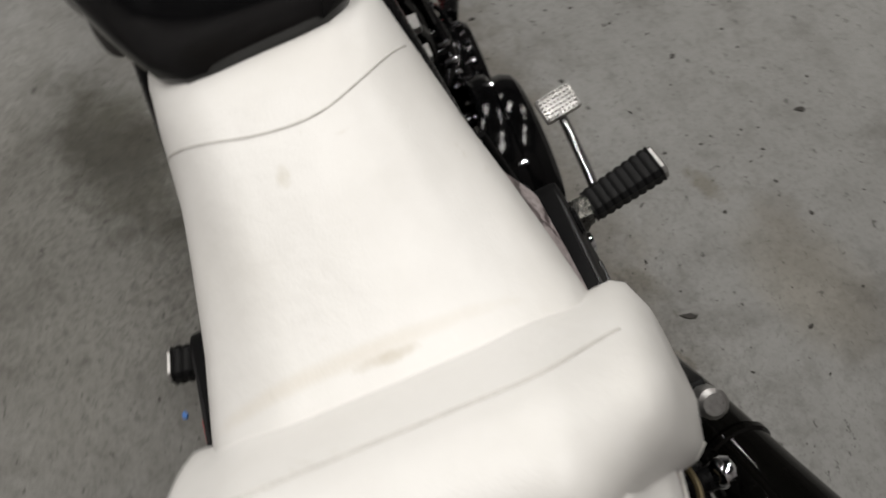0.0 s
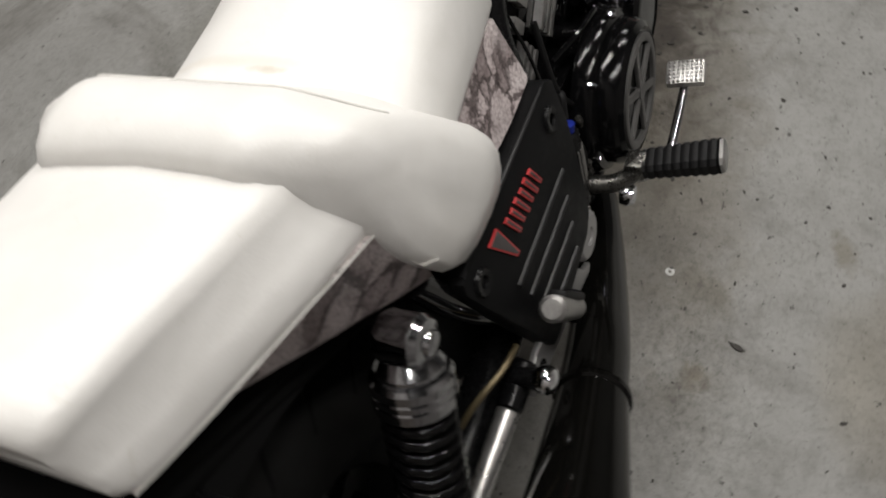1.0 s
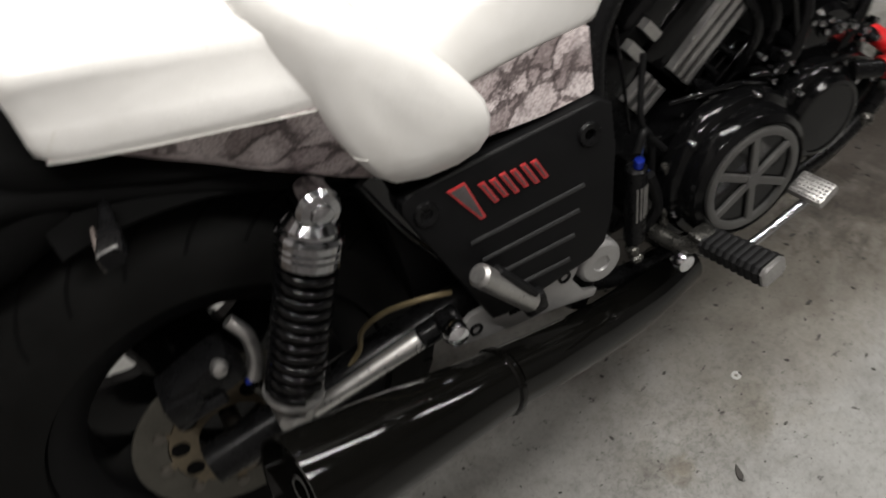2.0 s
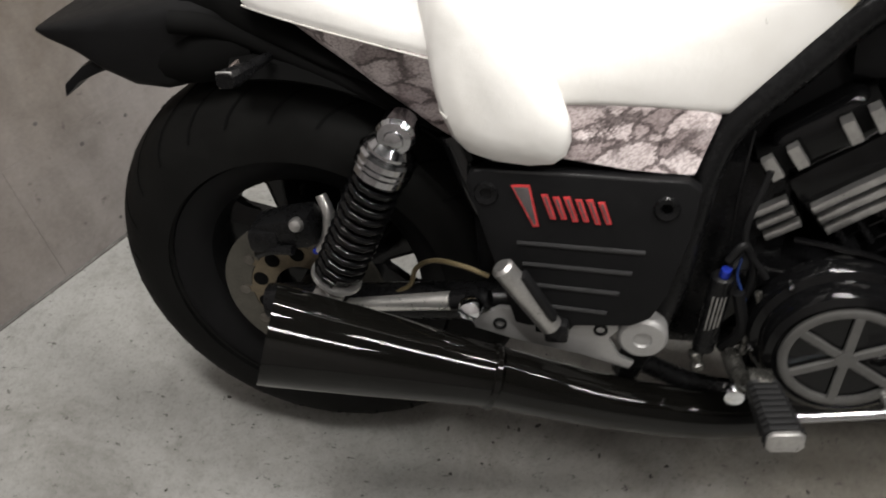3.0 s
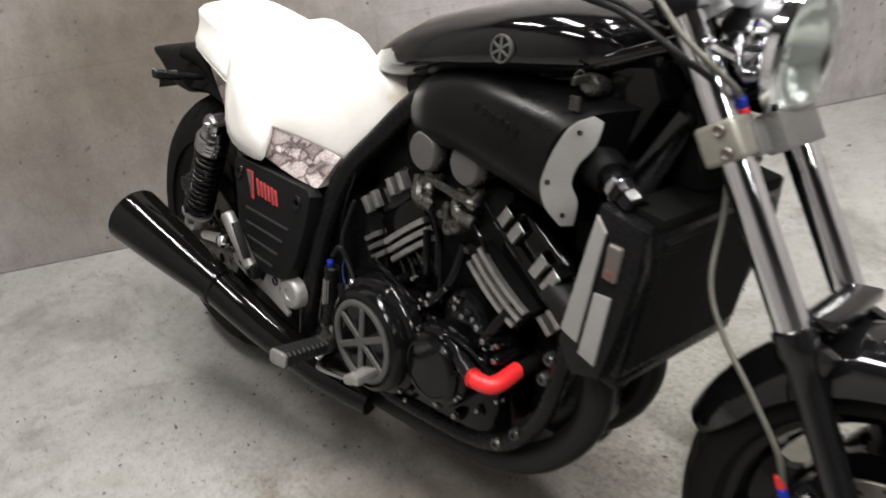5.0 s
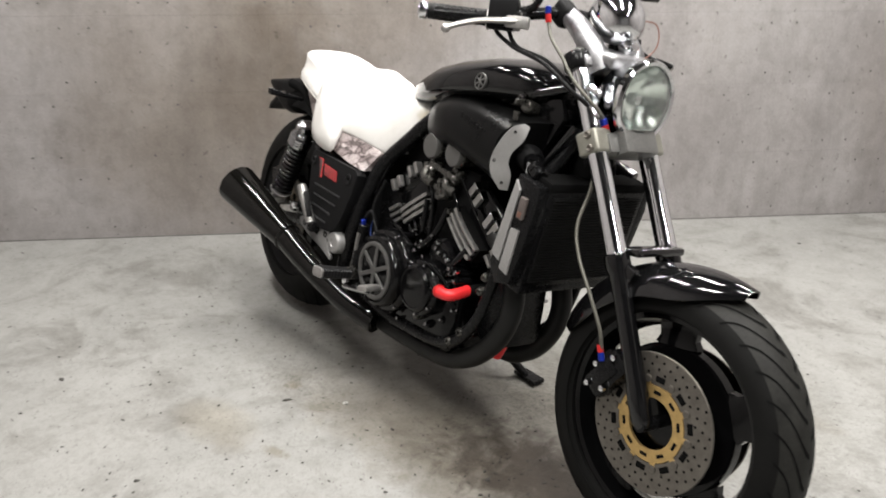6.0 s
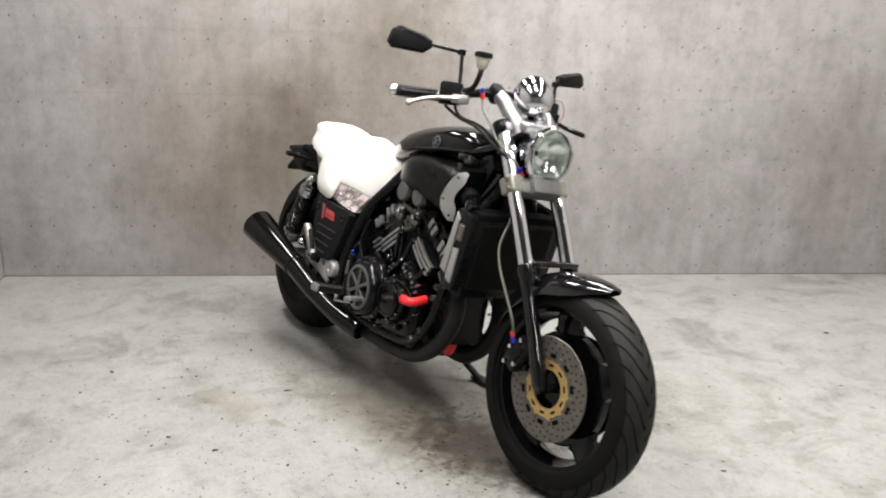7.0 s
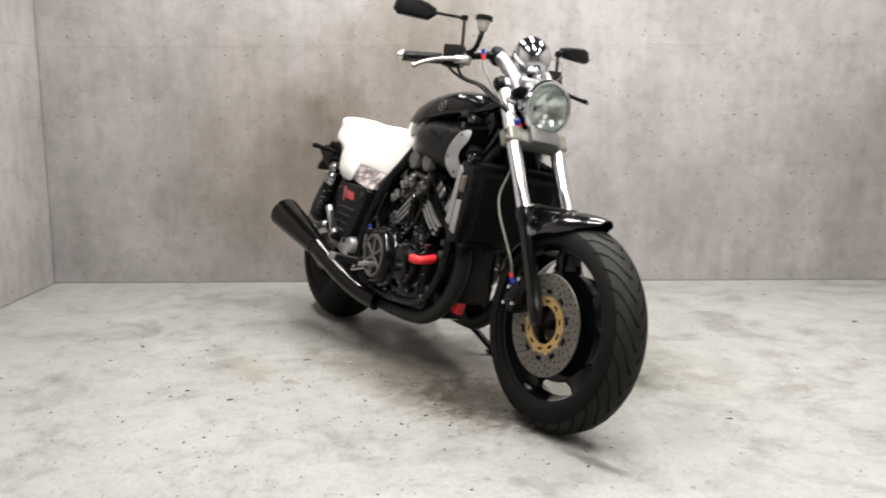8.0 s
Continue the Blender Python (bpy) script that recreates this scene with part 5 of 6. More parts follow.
def bank(x0, z0, x1, z1, name):
    """One bank of cylinders along the line from the crankcase to its head."""
    d = Vector((x1 - x0, 0, z1 - z0))
    L = d.length
    m = Matrix((Vector((d.z, 0, -d.x)).normalized(), Vector((0, 1, 0)), d.normalized())).transposed().to_4x4()
    m.translation = (x0, 0, z0)
    body = part(name, block(B(), (0.115, 0.2, L * 0.5), m @ pose(0, 0, L * 0.3), 0.012, 2), CASE, engine, "", 40)
    for k in range(5):
        part("cooling_fin", block(B(), (0.122, 0.21, 0.006), m @ pose(0, 0, L * 0.12 + 0.02 * k), 0.002, 1), CASE, body)
    part("cylinder_head", block(B(), (0.13, 0.215, L * 0.3), m @ pose(0, 0, L * 0.68), 0.014, 2), CASE, body, "", 40)
    part("head_cover", block(B(), (0.12, 0.21, L * 0.24), m @ pose(0, 0, L * 0.92), 0.02, 3), CASE, body, "", 40)
    return body, m, L


rear_bank, MR, LR = bank(0.82, 0.38, 0.67, 0.6, "rear_cylinder_bank")
front_bank, MF, LF = bank(0.88, 0.4, 1.03, 0.59, "front_cylinder_bank")


def bars(name, parent, p, q, width, count, gap, y0, y1, bow=0.0):
    """Silver trim bars lying side by side on black between two points of the side plane."""
    p, q = Vector((p[0], 0, p[1])), Vector((q[0], 0, q[1]))
    d = (q - p).normalized()
    n = Vector((-d.z, 0, d.x))
    for k in range(count):
        o = (k - (count - 1) / 2) * gap
        bm = B()
        rings = []
        for i in range(7):
            f = i / 6
            c = p + (q - p) * f + n * (o + bow * (1 - (2 * f - 1) ** 2))
            rings.append(ring(bm, [c + n * (width / 2) * a + Vector((0, y, 0)) for a, y in ((-1, y0), (-1, y1 * 0.97 + y0 * 0.03), (-0.8, y1), (0.8, y1), (1, y1 * 0.97 + y0 * 0.03), (1, y0))]))
        skin(bm, rings)
        part(name, bm, ALLOY, parent, "brushed silver trim bar" if k == 0 else "", 30)
    bm = B()
    rings = []
    for f in (-0.04, 1.04):
        c = p + (q - p) * f
        w = (count - 1) / 2 * gap + width * 0.75
        rings.append(ring(bm, [c + n * w * a + Vector((0, y, 0)) for a, y in ((-1, y0 * 0.5), (-1, y0), (1, y0), (1, y0 * 0.5))]))
    skin(bm, rings)
    part("trim_backing", bm, HOLE, parent)


for s in (-1, 1):
    yb, yt = s * 0.108, s * 0.12
    bars("trim_bar", rear_bank, (0.686, 0.48), (0.788, 0.549), 0.0094, 3, 0.0168, yb, yt, 0.0015)
    bars("trim_bar", rear_bank, (0.62, 0.463), (0.658, 0.486), 0.0085, 3, 0.018, s * 0.1, s * 0.112)
    bars("trim_bar", rear_bank, (0.706, 0.622), (0.721, 0.597), 0.0135, 2, 0.03, yb, yt + s * 0.006)
    bars("trim_bar", rear_bank, (0.63, 0.57), (0.646, 0.545), 0.0135, 2, 0.03, yb, yt)
    bars("trim_bar", front_bank, (0.916, 0.548), (1.013, 0.474), 0.0078, 3, 0.018, s * 0.128, s * 0.139, -0.005)
    bars("trim_bar", front_bank, (0.957, 0.59), (0.981, 0.62), 0.0155, 2, 0.0285, yb, yt)
    bars("trim_bar", front_bank, (1.03, 0.536), (1.053, 0.568), 0.0155, 2, 0.028, yb, yt)
    bars("trim_bar", front_bank, (1.038, 0.486), (1.06, 0.464), 0.011, 2, 0.024, s * 0.1, s * 0.112)
    for x0, z0, x1, z1 in ((0.722, 0.488, 0.75, 0.447), (0.746, 0.499, 0.779, 0.461), (0.771, 0.511, 0.803, 0.481), (0.7, 0.477, 0.727, 0.434)):
        part("cylinder_rib", tube(B(), [(x0, s * 0.107, z0), (x1, s * 0.11, z1)], 0.0042, 8), SATIN, rear_bank, "", 50)
    # folded ends of the head trims, running inwards over the heads
    for x, z, dx, dz in ((0.97, 0.63, 0.014, 0.006), (0.994, 0.612, 0.014, 0.008), (1.042, 0.577, 0.016, 0.008), (1.065, 0.562, 0.016, 0.008)):
        bm = B()
        skin(bm, [ring(bm, [(x + dx * f + a * 0.012, s * (0.119 - 0.075 * f), z + dz * f - a * 0.011 - b) for a, b in ((-0.6, 0), (0.6, 0), (0.6, 0.004), (-0.6, 0.004))]) for f in (0, 1)])
        part("trim_fold", bm, CHROME, front_bank)
    # carburettor caps and bodies
    for x, z in ((0.81, 0.69), (0.903, 0.688)):
        body = part("carburettor", lathe(B(), (x, s * 0.08, z), (0, s, 0), [(0.026, 0), (0.03, 0.03), (0.031, 0.045), (0.034, 0.048), (0.034, 0.056), (0.031, 0.06)], 28), CAST, engine, "dull cast carburettor")
        part("diaphragm_cap", lathe(B(), (x, s * 0.138, z), (0, s, 0), [(0.03, 0), (0.032, 0.002), (0.031, 0.008), (0.028, 0.012), (0.01, 0.013), (0.001, 0.013)], 32), GREYCAP, body, "plain grey round cap")
        bm = B()
        block(bm, (0.03, 0.03, 0.05), Matrix.Translation((x - 0.005, s * 0.12, z - 0.058)) @ Matrix.Rotation(radians(20), 4, "Y"), 0.008, 2)
        tube(bm, [(x - 0.03, s * 0.125, z - 0.05), (x - 0.02, s * 0.14, z - 0.08), (x + 0.01, s * 0.135, z - 0.09)], 0.011, 8)
        rod(bm, (x + 0.012, s * 0.12, z - 0.04), (x + 0.012, s * 0.148, z - 0.06), 0.009, 10)
        part("float_bowl", bm, CAST, body)
    bm = plate(B(), [(0.812, 0.65), (0.83, 0.652), (0.922, 0.64), (0.93, 0.63), (0.9, 0.628), (0.87, 0.633), (0.83, 0.641)], s * 0.139, s * 0.147, 0.002)
    part("linkage_plate", bm, CAST, engine)
    bm = B()
    for x, z in ((0.848, 0.597), (0.872, 0.588), (0.86, 0.61)):
        lathe(bm, (x, s * 0.14, z), (0, s, 0), [(0.007, -0.01), (0.007, 0.006), (0.004, 0.008)], 10)
    rod(bm, (0.86, s * 0.14, 0.62), (0.862, s * 0.145, 0.585), 0.006, 8)
    part("adjuster", bm, CAST, engine)
    # clutch or generator cover with its wheel-shaped trim
    c = (0.722, s * 0.15, 0.347)
    bm = lathe(B(), c, (0, s, 0), [(0.108, 0), (0.108, 0.018), (0.104, 0.026), (0.095, 0.03), (0.095, 0.044), (0.09, 0.055), (0.082, 0.06), (0.078, 0.056), (0.02, 0.056), (0.001, 0.056)], 48)
    cov = part("clutch_cover", bm, CASE, engine, "round black clutch cover", 30)
    bm = lathe(B(), (c[0], s * 0.206, c[2]), (0, s, 0), [(0.064, 0), (0.075, 0), (0.075, 0.005), (0.073, 0.006), (0.066, 0.006), (0.064, 0.005)], 48, loop=True)
    for k in range(3):
        m = Matrix.Translation((c[0], s * 0.209, c[2])) @ Matrix.Rotation(radians(35 + 60 * k), 4, "Y")
        block(bm, (0.13, 0.005 + 0.0004 * k, 0.011), m, 0.001, 1)
    lathe(bm, (c[0], s * 0.206, c[2]), (0, s, 0), [(0.012, 0), (0.012, 0.007), (0.001, 0.0072)], 20)
    part("spoked_trim", bm, GREYCAP, cov, "six-spoked brushed silver trim ring", 30)
    c2 = (0.868, s * 0.15, 0.348)
    bm = lathe(B(), c2, (0, s, 0), [(0.072, -0.01), (0.072, 0.012), (0.068, 0.019), (0.06, 0.022), (0.06, 0.031), (0.055, 0.037), (0.05, 0.038), (0.048, 0.036), (0.001, 0.037)], 40)
    lathe(bm, (c2[0] + 0.035, s * 0.118, c2[2] + 0.085), (0, s, 0), [(0.05, 0), (0.05, 0.018), (0.042, 0.026), (0.001, 0.028)], 28)
    part("crank_cover", bm, CASE, engine, "round black crank cover", 30)
    spots = [(c2[0] + 0.066 * math.cos(radians(20 + 360 * k / 7)), 0.172, c2[2] + 0.066 * math.sin(radians(20 + 360 * k / 7))) for k in range(7)]
    spots += [(c[0] + 0.103 * math.cos(radians(60 * k + 10)), 0.175, c[2] + 0.103 * math.sin(radians(60 * k + 10))) for k in range(6)]
    spots += [(x, 0.148, z) for x, z in ((0.79, 0.47), (0.81, 0.44), (0.83, 0.455), (0.845, 0.42), (0.94, 0.44), (0.96, 0.41), (0.985, 0.425), (0.8, 0.41), (0.9, 0.47), (0.87, 0.48), (0.95, 0.36), (0.77, 0.23), (0.99, 0.33))]
    pieces("cover_bolt", PLATED, engine, [(0.0046, -0.008), (0.0046, 0.0035), (0.0036, 0.006), (0.001, 0.007)], [((x, s * y, z), (0, s, 0)) for x, y, z in spots], 8)
    bm = B()
    tube(bm, [(0.79, s * 0.13, 0.43), (0.83, s * 0.15, 0.44), (0.87, s * 0.14, 0.49), (0.88, s * 0.12, 0.55)], 0.0085, 10)
    tube(bm, [(0.93, s * 0.14, 0.40), (0.97, s * 0.14, 0.45), (1.0, s * 0.12, 0.5)], 0.009, 10)
    tube(bm, [(0.78, s * 0.12, 0.44), (0.8, s * 0.13, 0.5), (0.79, s * 0.12, 0.55)], 0.007, 8)
    tube(bm, [(0.81, s * 0.12, 0.44), (0.83, s * 0.13, 0.5), (0.82, s * 0.12, 0.56)], 0.007, 8)
    part("coolant_pipe", bm, CASE, engine)

    spots = [(0.727, 0.439), (0.808, 0.424), (0.836, 0.406), (0.787, 0.388), (0.85, 0.456), (0.832, 0.442), (0.889, 0.468), (0.893, 0.455), (0.913, 0.449), (0.928, 0.446), (0.943, 0.438), (0.96, 0.424), (0.974, 0.416), (0.955, 0.389), (0.985, 0.4), (0.77, 0.254), (0.731, 0.238), (0.9, 0.262), (0.945, 0.29)]
    places = []
    for k, (x, z) in enumerate(spots):
        y = 0.146 + 0.004 * (k % 3)
        part("bolt_boss", lathe(B(), (x, s * (y - 0.045), z), (0, s, 0), [(0.011, 0), (0.0105, 0.036), (0.0085, 0.043), (0.004, 0.0435)], 14), CASE, engine)
        places.append(((x, s * y, z), (0.12 * (k % 3 - 1), s, 0.25)))
    pieces("small_bolt", PLATED, engine, [(0.0052, -0.004), (0.0052, 0.002), (0.0042, 0.0048), (0.002, 0.0054), (0.0018, 0.003)], places, 10)
    pieces("large_bolt", CAST, engine, [(0.012, -0.04), (0.012, 0.0), (0.0105, 0.003), (0.006, 0.0034), (0.005, 0.001)], [((0.859, s * 0.158, 0.272), (0, s, 0.1)), ((0.872, s * 0.15, 0.583), (0, s, 0.1)), ((0.888, s * 0.15, 0.59), (0, s, 0.1))], 16)
    part("case_plate", plate(B(), [(0.872, 0.55), (0.895, 0.55), (0.895, 0.54), (0.873, 0.539)], s * 0.1, s * 0.128, 0.002), CAST, engine, "small dull maker's plate")
    for x, z in ((1.089, 0.445), (1.079, 0.409), (1.03, 0.29), (0.993, 0.254)):
        part("flange_nut", lathe(B(), (x, s * 0.146, z), (0, s, 0), [(0.0105, -0.006), (0.0105, 0.006), (0.008, 0.01), (0.005, 0.0105), (0.0045, 0.006)], 12), CAST, bike)
    for pts, r in (([(0.8, 0.128, 0.6), (0.83, 0.138, 0.575), (0.845, 0.14, 0.53), (0.85, 0.145, 0.47)], 0.004), ([(0.9, 0.135, 0.61), (0.93, 0.14, 0.585), (0.945, 0.138, 0.56)], 0.003),
                   ([(0.95, 0.15, 0.645), (0.985, 0.147, 0.607), (1.02, 0.144, 0.57)], 0.0024), ([(0.6, 0.12, 0.6), (0.59, 0.14, 0.54), (0.585, 0.15, 0.47)], 0.0022),
                   ([(0.66, 0.13, 0.46), (0.7, 0.15, 0.465), (0.75, 0.155, 0.455), (0.79, 0.15, 0.43)], 0.004), ([(0.84, 0.15, 0.41), (0.89, 0.165, 0.415), (0.94, 0.16, 0.4), (0.985, 0.15, 0.36)], 0.004)):
        part("thin_pipe", tube(B(), [(x, s * y, z) for x, y, z in pts], r, 8), CASE, engine)

# red coolant elbow with clips
bm = tube(B(), [(0.967, -0.183, 0.375), (0.984, -0.183, 0.374), (1.002, -0.178, 0.375), (1.008, -0.161, 0.378), (1.008, -0.126, 0.385)], 0.0137, 18)
elbow = part("coolant_hose", bm, RED, bike, "bright red silicone coolant elbow", 60)
part("hose_clip", lathe(B(), (0.969, -0.183, 0.375), (1, 0, 0), [(0.0155, -0.003), (0.0162, 0.003), (0.015, 0.004)], 18), REDANO, elbow)
part("pipe_stub", rod(B(), (0.925, -0.17, 0.388), (0.967, -0.183, 0.375), 0.0128, 14, 0.002), SATIN, elbow)
part("pipe_stub", rod(B(), (1.011, -0.128, 0.384), (1.013, -0.08, 0.39), 0.0128, 14, 0.002), HOLE, elbow)
bm = tube(B(), [(1.05, -0.03, 0.31), (1.047, -0.03, 0.262), (1.03, -0.03, 0.222)], 0.019, 14)
part("coolant_hose", bm, RED, bike, "red lower coolant hose", 60)

# radiator with side trims
m = Matrix.Translation((1.2, 0, 0.572)) @ Matrix.Rotation(radians(11), 4, "Y")
rad = part("radiator", block(B(), (0.044, 0.29, 0.225), m, 0.006, 2), SATIN, bike, "black radiator", 40)
bm = block(B(), (0.004, 0.262, 0.2), m @ pose(0.023, 0, 0), 0.001, 1)
core = part("radiator_core", bm, MESH, rad, "dark finned radiator core", 30)
first = part("cooling_fin", block(B(), (0.006, 0.258, 0.0022), Matrix(), 0, 1), MESH, core)
for k in range(30):
    fin = first if k == 0 else new("cooling_fin", first.data)
    fin.parent = core
    fin.matrix_local = m @ pose(0.0255, 0, -0.096 + 0.0066 * k)
part("radiator_tank", block(B(), (0.06, 0.29, 0.022), m @ pose(-0.008, 0, 0.12), 0.006), HOLE, rad)
part("radiator_tank", block(B(), (0.06, 0.29, 0.02), m @ pose(-0.008, 0, -0.12), 0.006), SATIN, rad)
for s in (-1, 1):
    out = [(1.168, 0.702), (1.19, 0.697), (1.236, 0.686), (1.233, 0.63), (1.208, 0.53), (1.187, 0.462), (1.14, 0.452), (1.116, 0.496), (1.145, 0.6)]
    shroud = part("radiator_shroud", plate(B(), out, s * 0.14, s * 0.17, 0.006), SATIN, rad, "black radiator side shroud", 40)
    part("shroud_trim", plate(B(), [(1.169, 0.69), (1.184, 0.67), (1.152, 0.506), (1.124, 0.517)], s * 0.17, s * 0.176, 0.0015), PERFORATED, shroud, "pale perforated trim strip", 30)
    part("shroud_trim", plate(B(), [(1.174, 0.586), (1.2, 0.586), (1.182, 0.483), (1.156, 0.492)], s * 0.17, s * 0.176, 0.0015), PERFORATED, shroud, "pale perforated trim strip", 30)
    part("side_reflector", block(B(), (0.021, 0.012, 0.05), Matrix.Translation((1.198, s * 0.173, 0.634)) @ Matrix.Rotation(radians(8), 4, "Y"), 0.005, 3), AMBER, shroud, "small smoked side reflector")
    part("reflector_strip", block(B(), (0.013, 0.0132, 0.014), Matrix.Translation((1.1965, s * 0.173, 0.62)) @ Matrix.Rotation(radians(8), 4, "Y"), 0.002), ORANGE, shroud, "dim orange strip")
    bm = tube(B(), [(1.1, s * 0.1, 0.73), (1.15, s * 0.12, 0.72), (1.185, s * 0.135, 0.706)], 0.019, 14)
    part("radiator_hose", bm, CASE, rad)
    part("hose_end", rod(B(), (1.184, s * 0.135, 0.707), (1.205, s * 0.142, 0.698), 0.019, 8, 0.003), CASE, rad, "black hose end cap")
    part("hose_band", lathe(B(), (1.166, s * 0.1285, 0.7125), (0.9, s * 0.35, -0.25), [(0.0198, -0.005), (0.0202, 0.005), (0.019, 0.006)], 20, caps=False), CHROME, rad, "chrome hose band")
    part("stay_rod", rod(B(), (1.153, s * 0.1, 0.711), (1.214, s * 0.08, 0.812), 0.0068, 12), GLOSS, rad, "gloss black stay rod")

# black blocks added to fill gaps where only a dark interior shows
part("radiator_filler", block(B(), (0.11, 0.17, 0.15), Matrix.Translation((1.115, 0, 0.655)), 0.02, 2), HOLE, bike, "black filler block behind the radiator", 40)
part("neck_filler", block(B(), (0.1, 0.08, 0.13), Matrix.Translation((1.185, 0, 0.765)), 0.02, 2), HOLE, bike, "black filler block under the steering head", 40)

# black electrical box behind the steering head, with the key
bm = plate(B(), [(1.045, 0.735), (1.05, 0.85), (1.17, 0.862), (1.186, 0.822), (1.15, 0.762), (1.13, 0.725)], -0.088, 0.088, 0.012)
part("airbox_end", bm, CASE, bike)
lock = part("ignition_lock", lathe(B(), (1.1, -0.112, 0.832), (0.05, -1, 0.25), [(0.014, -0.02), (0.0155, 0.0), (0.015, 0.009), (0.011, 0.014), (0.002, 0.015)], 24), CAST, bike, "dull silver ignition lock with key")
bm = block(B(), (0.004, 0.03, 0.012), Matrix.Translation((1.1, -0.14, 0.842)) @ Matrix.Rotation(radians(10), 4, "Y"), 0.001, 1)
block(bm, (0.016, 0.006, 0.02), Matrix.Translation((1.096, -0.142, 0.812)), 0.002)
tube(bm, [(1.1, -0.146, 0.836), (1.1, -0.15, 0.848), (1.106, -0.148, 0.856), (1.11, -0.142, 0.848)], 0.0012, 6)
part("key", bm, CAST, lock)

for s in (-1, 1):
    part("upper_frame_tube", tube(B(), [(1.02, s * 0.115, 0.838), (1.1, s * 0.105, 0.86), (1.2, s * 0.06, 0.895)], 0.0105, 14), GLOSS, bike, "gloss black upper frame tube", 50)

# ---- exhaust ----
for s in (-1, 1):
    if s < 0:
        run = [(1.045, -0.1, 0.53), (1.11, -0.1, 0.48), (1.14, -0.1, 0.4), (1.118, -0.1, 0.316), (1.05, -0.1, 0.238), (0.96, -0.1, 0.19), (0.855, -0.1, 0.172), (0.72, -0.105, 0.17), (0.62, -0.12, 0.178)]
    else:
        run = [(1.03, 0.1, 0.5), (1.075, 0.1, 0.43), (1.096, 0.1, 0.345), (1.066, 0.1, 0.264), (1.0, 0.1, 0.2), (0.9, 0.1, 0.17), (0.62, 0.12, 0.18)]
    part("header_pipe", tube(B(), run, 0.0255, 18), HEADER, bike, "dull black header pipe", 60)
    # tapered silencer
    pts = [(0.66, s * 0.14, 0.175), (0.56, s * 0.175, 0.2), (0.46, s * 0.208, 0.243), (0.38, s * 0.232, 0.283), (0.31, s * 0.249, 0.317)]
    part("link_pipe", tube(B(), pts, (0.032, 0.039), 20), MUFFLER, bike, "gloss black link pipe", 60)
    if s < 0:
        a, b = Vector((0.312, -0.249, 0.316)), Vector((0.046, -0.303, 0.414))
        L = (b - a).length
        prof = [(0.036, 0), (0.041, 0.002), (0.043, 0.004), (0.043, 0.01), (0.04, 0.012), (0.043, 0.05), (0.054, L * 0.6), (0.062, L - 0.01), (0.0625, L), (0.058, L), (0.054, L - 0.02), (0.018, L - 0.024), (0.018, L - 0.01), (0.013, L - 0.01), (0.013, L - 0.03), (0.001, L - 0.03)]
        muffler = part("muffler", lathe(B(), a, b - a, prof, 40), MUFFLER, bike, "gloss black megaphone muffler", 40)
        part("muffler_bolt", lathe(B(), (0.281, -0.222, 0.404), (0, -1, 0.2), [(0.012, -0.01), (0.0155, -0.004), (0.0155, 0.003), (0.012, 0.01), (0.004, 0.013)], 16), CHROME, muffler, "domed chrome bolt")

# ---- swing arm, shocks ----
bm = tube(B(), [(0.48, -0.13, 0.342), (0.3, -0.14, 0.35), (0.1, -0.14, 0.335), (-0.03, -0.14, 0.326)], 0.026, 14)
tube(bm, [(0.48, 0.13, 0.342), (0.3, 0.14, 0.35), (0.1, 0.14, 0.335), (-0.03, 0.14, 0.326)], 0.026, 14)
rod(bm, (0.47, -0.15, 0.342), (0.47, 0.15, 0.342), 0.03)
swing = part("swing_arm", bm, SATIN, bike, "black swing arm with a polished stay", 60)
part("polished_stay", rod(B(), (0.1, -0.172, 0.354), (0.25, -0.188, 0.386), (0.0095, 0.0125), 18, 0.003), STAY, swing, "polished silver stay tube", 40)
bm = rod(B(), (0.248, -0.188, 0.386), (0.3, -0.193, 0.396), 0.0145, 12, 0.003)
rod(bm, (0.28, -0.185, 0.398), (0.281, -0.226, 0.404), 0.012, 14, 0.003)
part("stay_joint", bm, SATIN, swing)
part("brake_line", tube(B(), [(0.3, -0.19, 0.43), (0.265, -0.19, 0.445), (0.225, -0.17, 0.435), (0.195, -0.15, 0.405), (0.182, -0.146, 0.373), (0.15, -0.15, 0.355)], 0.0035, 8), BRASS, swing, "brass-coloured brake line")
bm = block(B(), (0.085, 0.05, 0.05), Matrix.Translation((0.02, -0.125, 0.447)) @ Matrix.Rotation(radians(-12), 4, "Y"), 0.014, 2)
block(bm, (0.045, 0.06, 0.036), Matrix.Translation((-0.012, -0.125, 0.438)), 0.01, 2)
tube(bm, [(-0.03, -0.14, 0.41), (-0.005, -0.15, 0.425), (0.03, -0.155, 0.43)], 0.007, 8)
cal = part("rear_caliper", bm, SATIN, bike, "black rear brake caliper", 40)
bm = tube(B(), [(0.072, -0.125, 0.5), (0.082, -0.135, 0.475), (0.076, -0.137, 0.44), (0.064, -0.14, 0.42)], (0.008, 0.011), 10)
part("caliper_arm", bm, ALLOY, cal, "dull silver caliper arm", 50)
bm = tube(B(), [(0.062, -0.138, 0.405), (0.07, -0.142, 0.38), (0.085, -0.14, 0.355), (0.075, -0.138, 0.33)], 0.008, 10)
part("caliper_arm", bm, CAST, cal, "", 50)
part("caliper_nut", lathe(B(), (0.04, -0.15, 0.468), (0, -1, 0.2), [(0.009, -0.01), (0.0105, 0), (0.008, 0.006), (0.003, 0.008)], 12), ALLOY, cal)
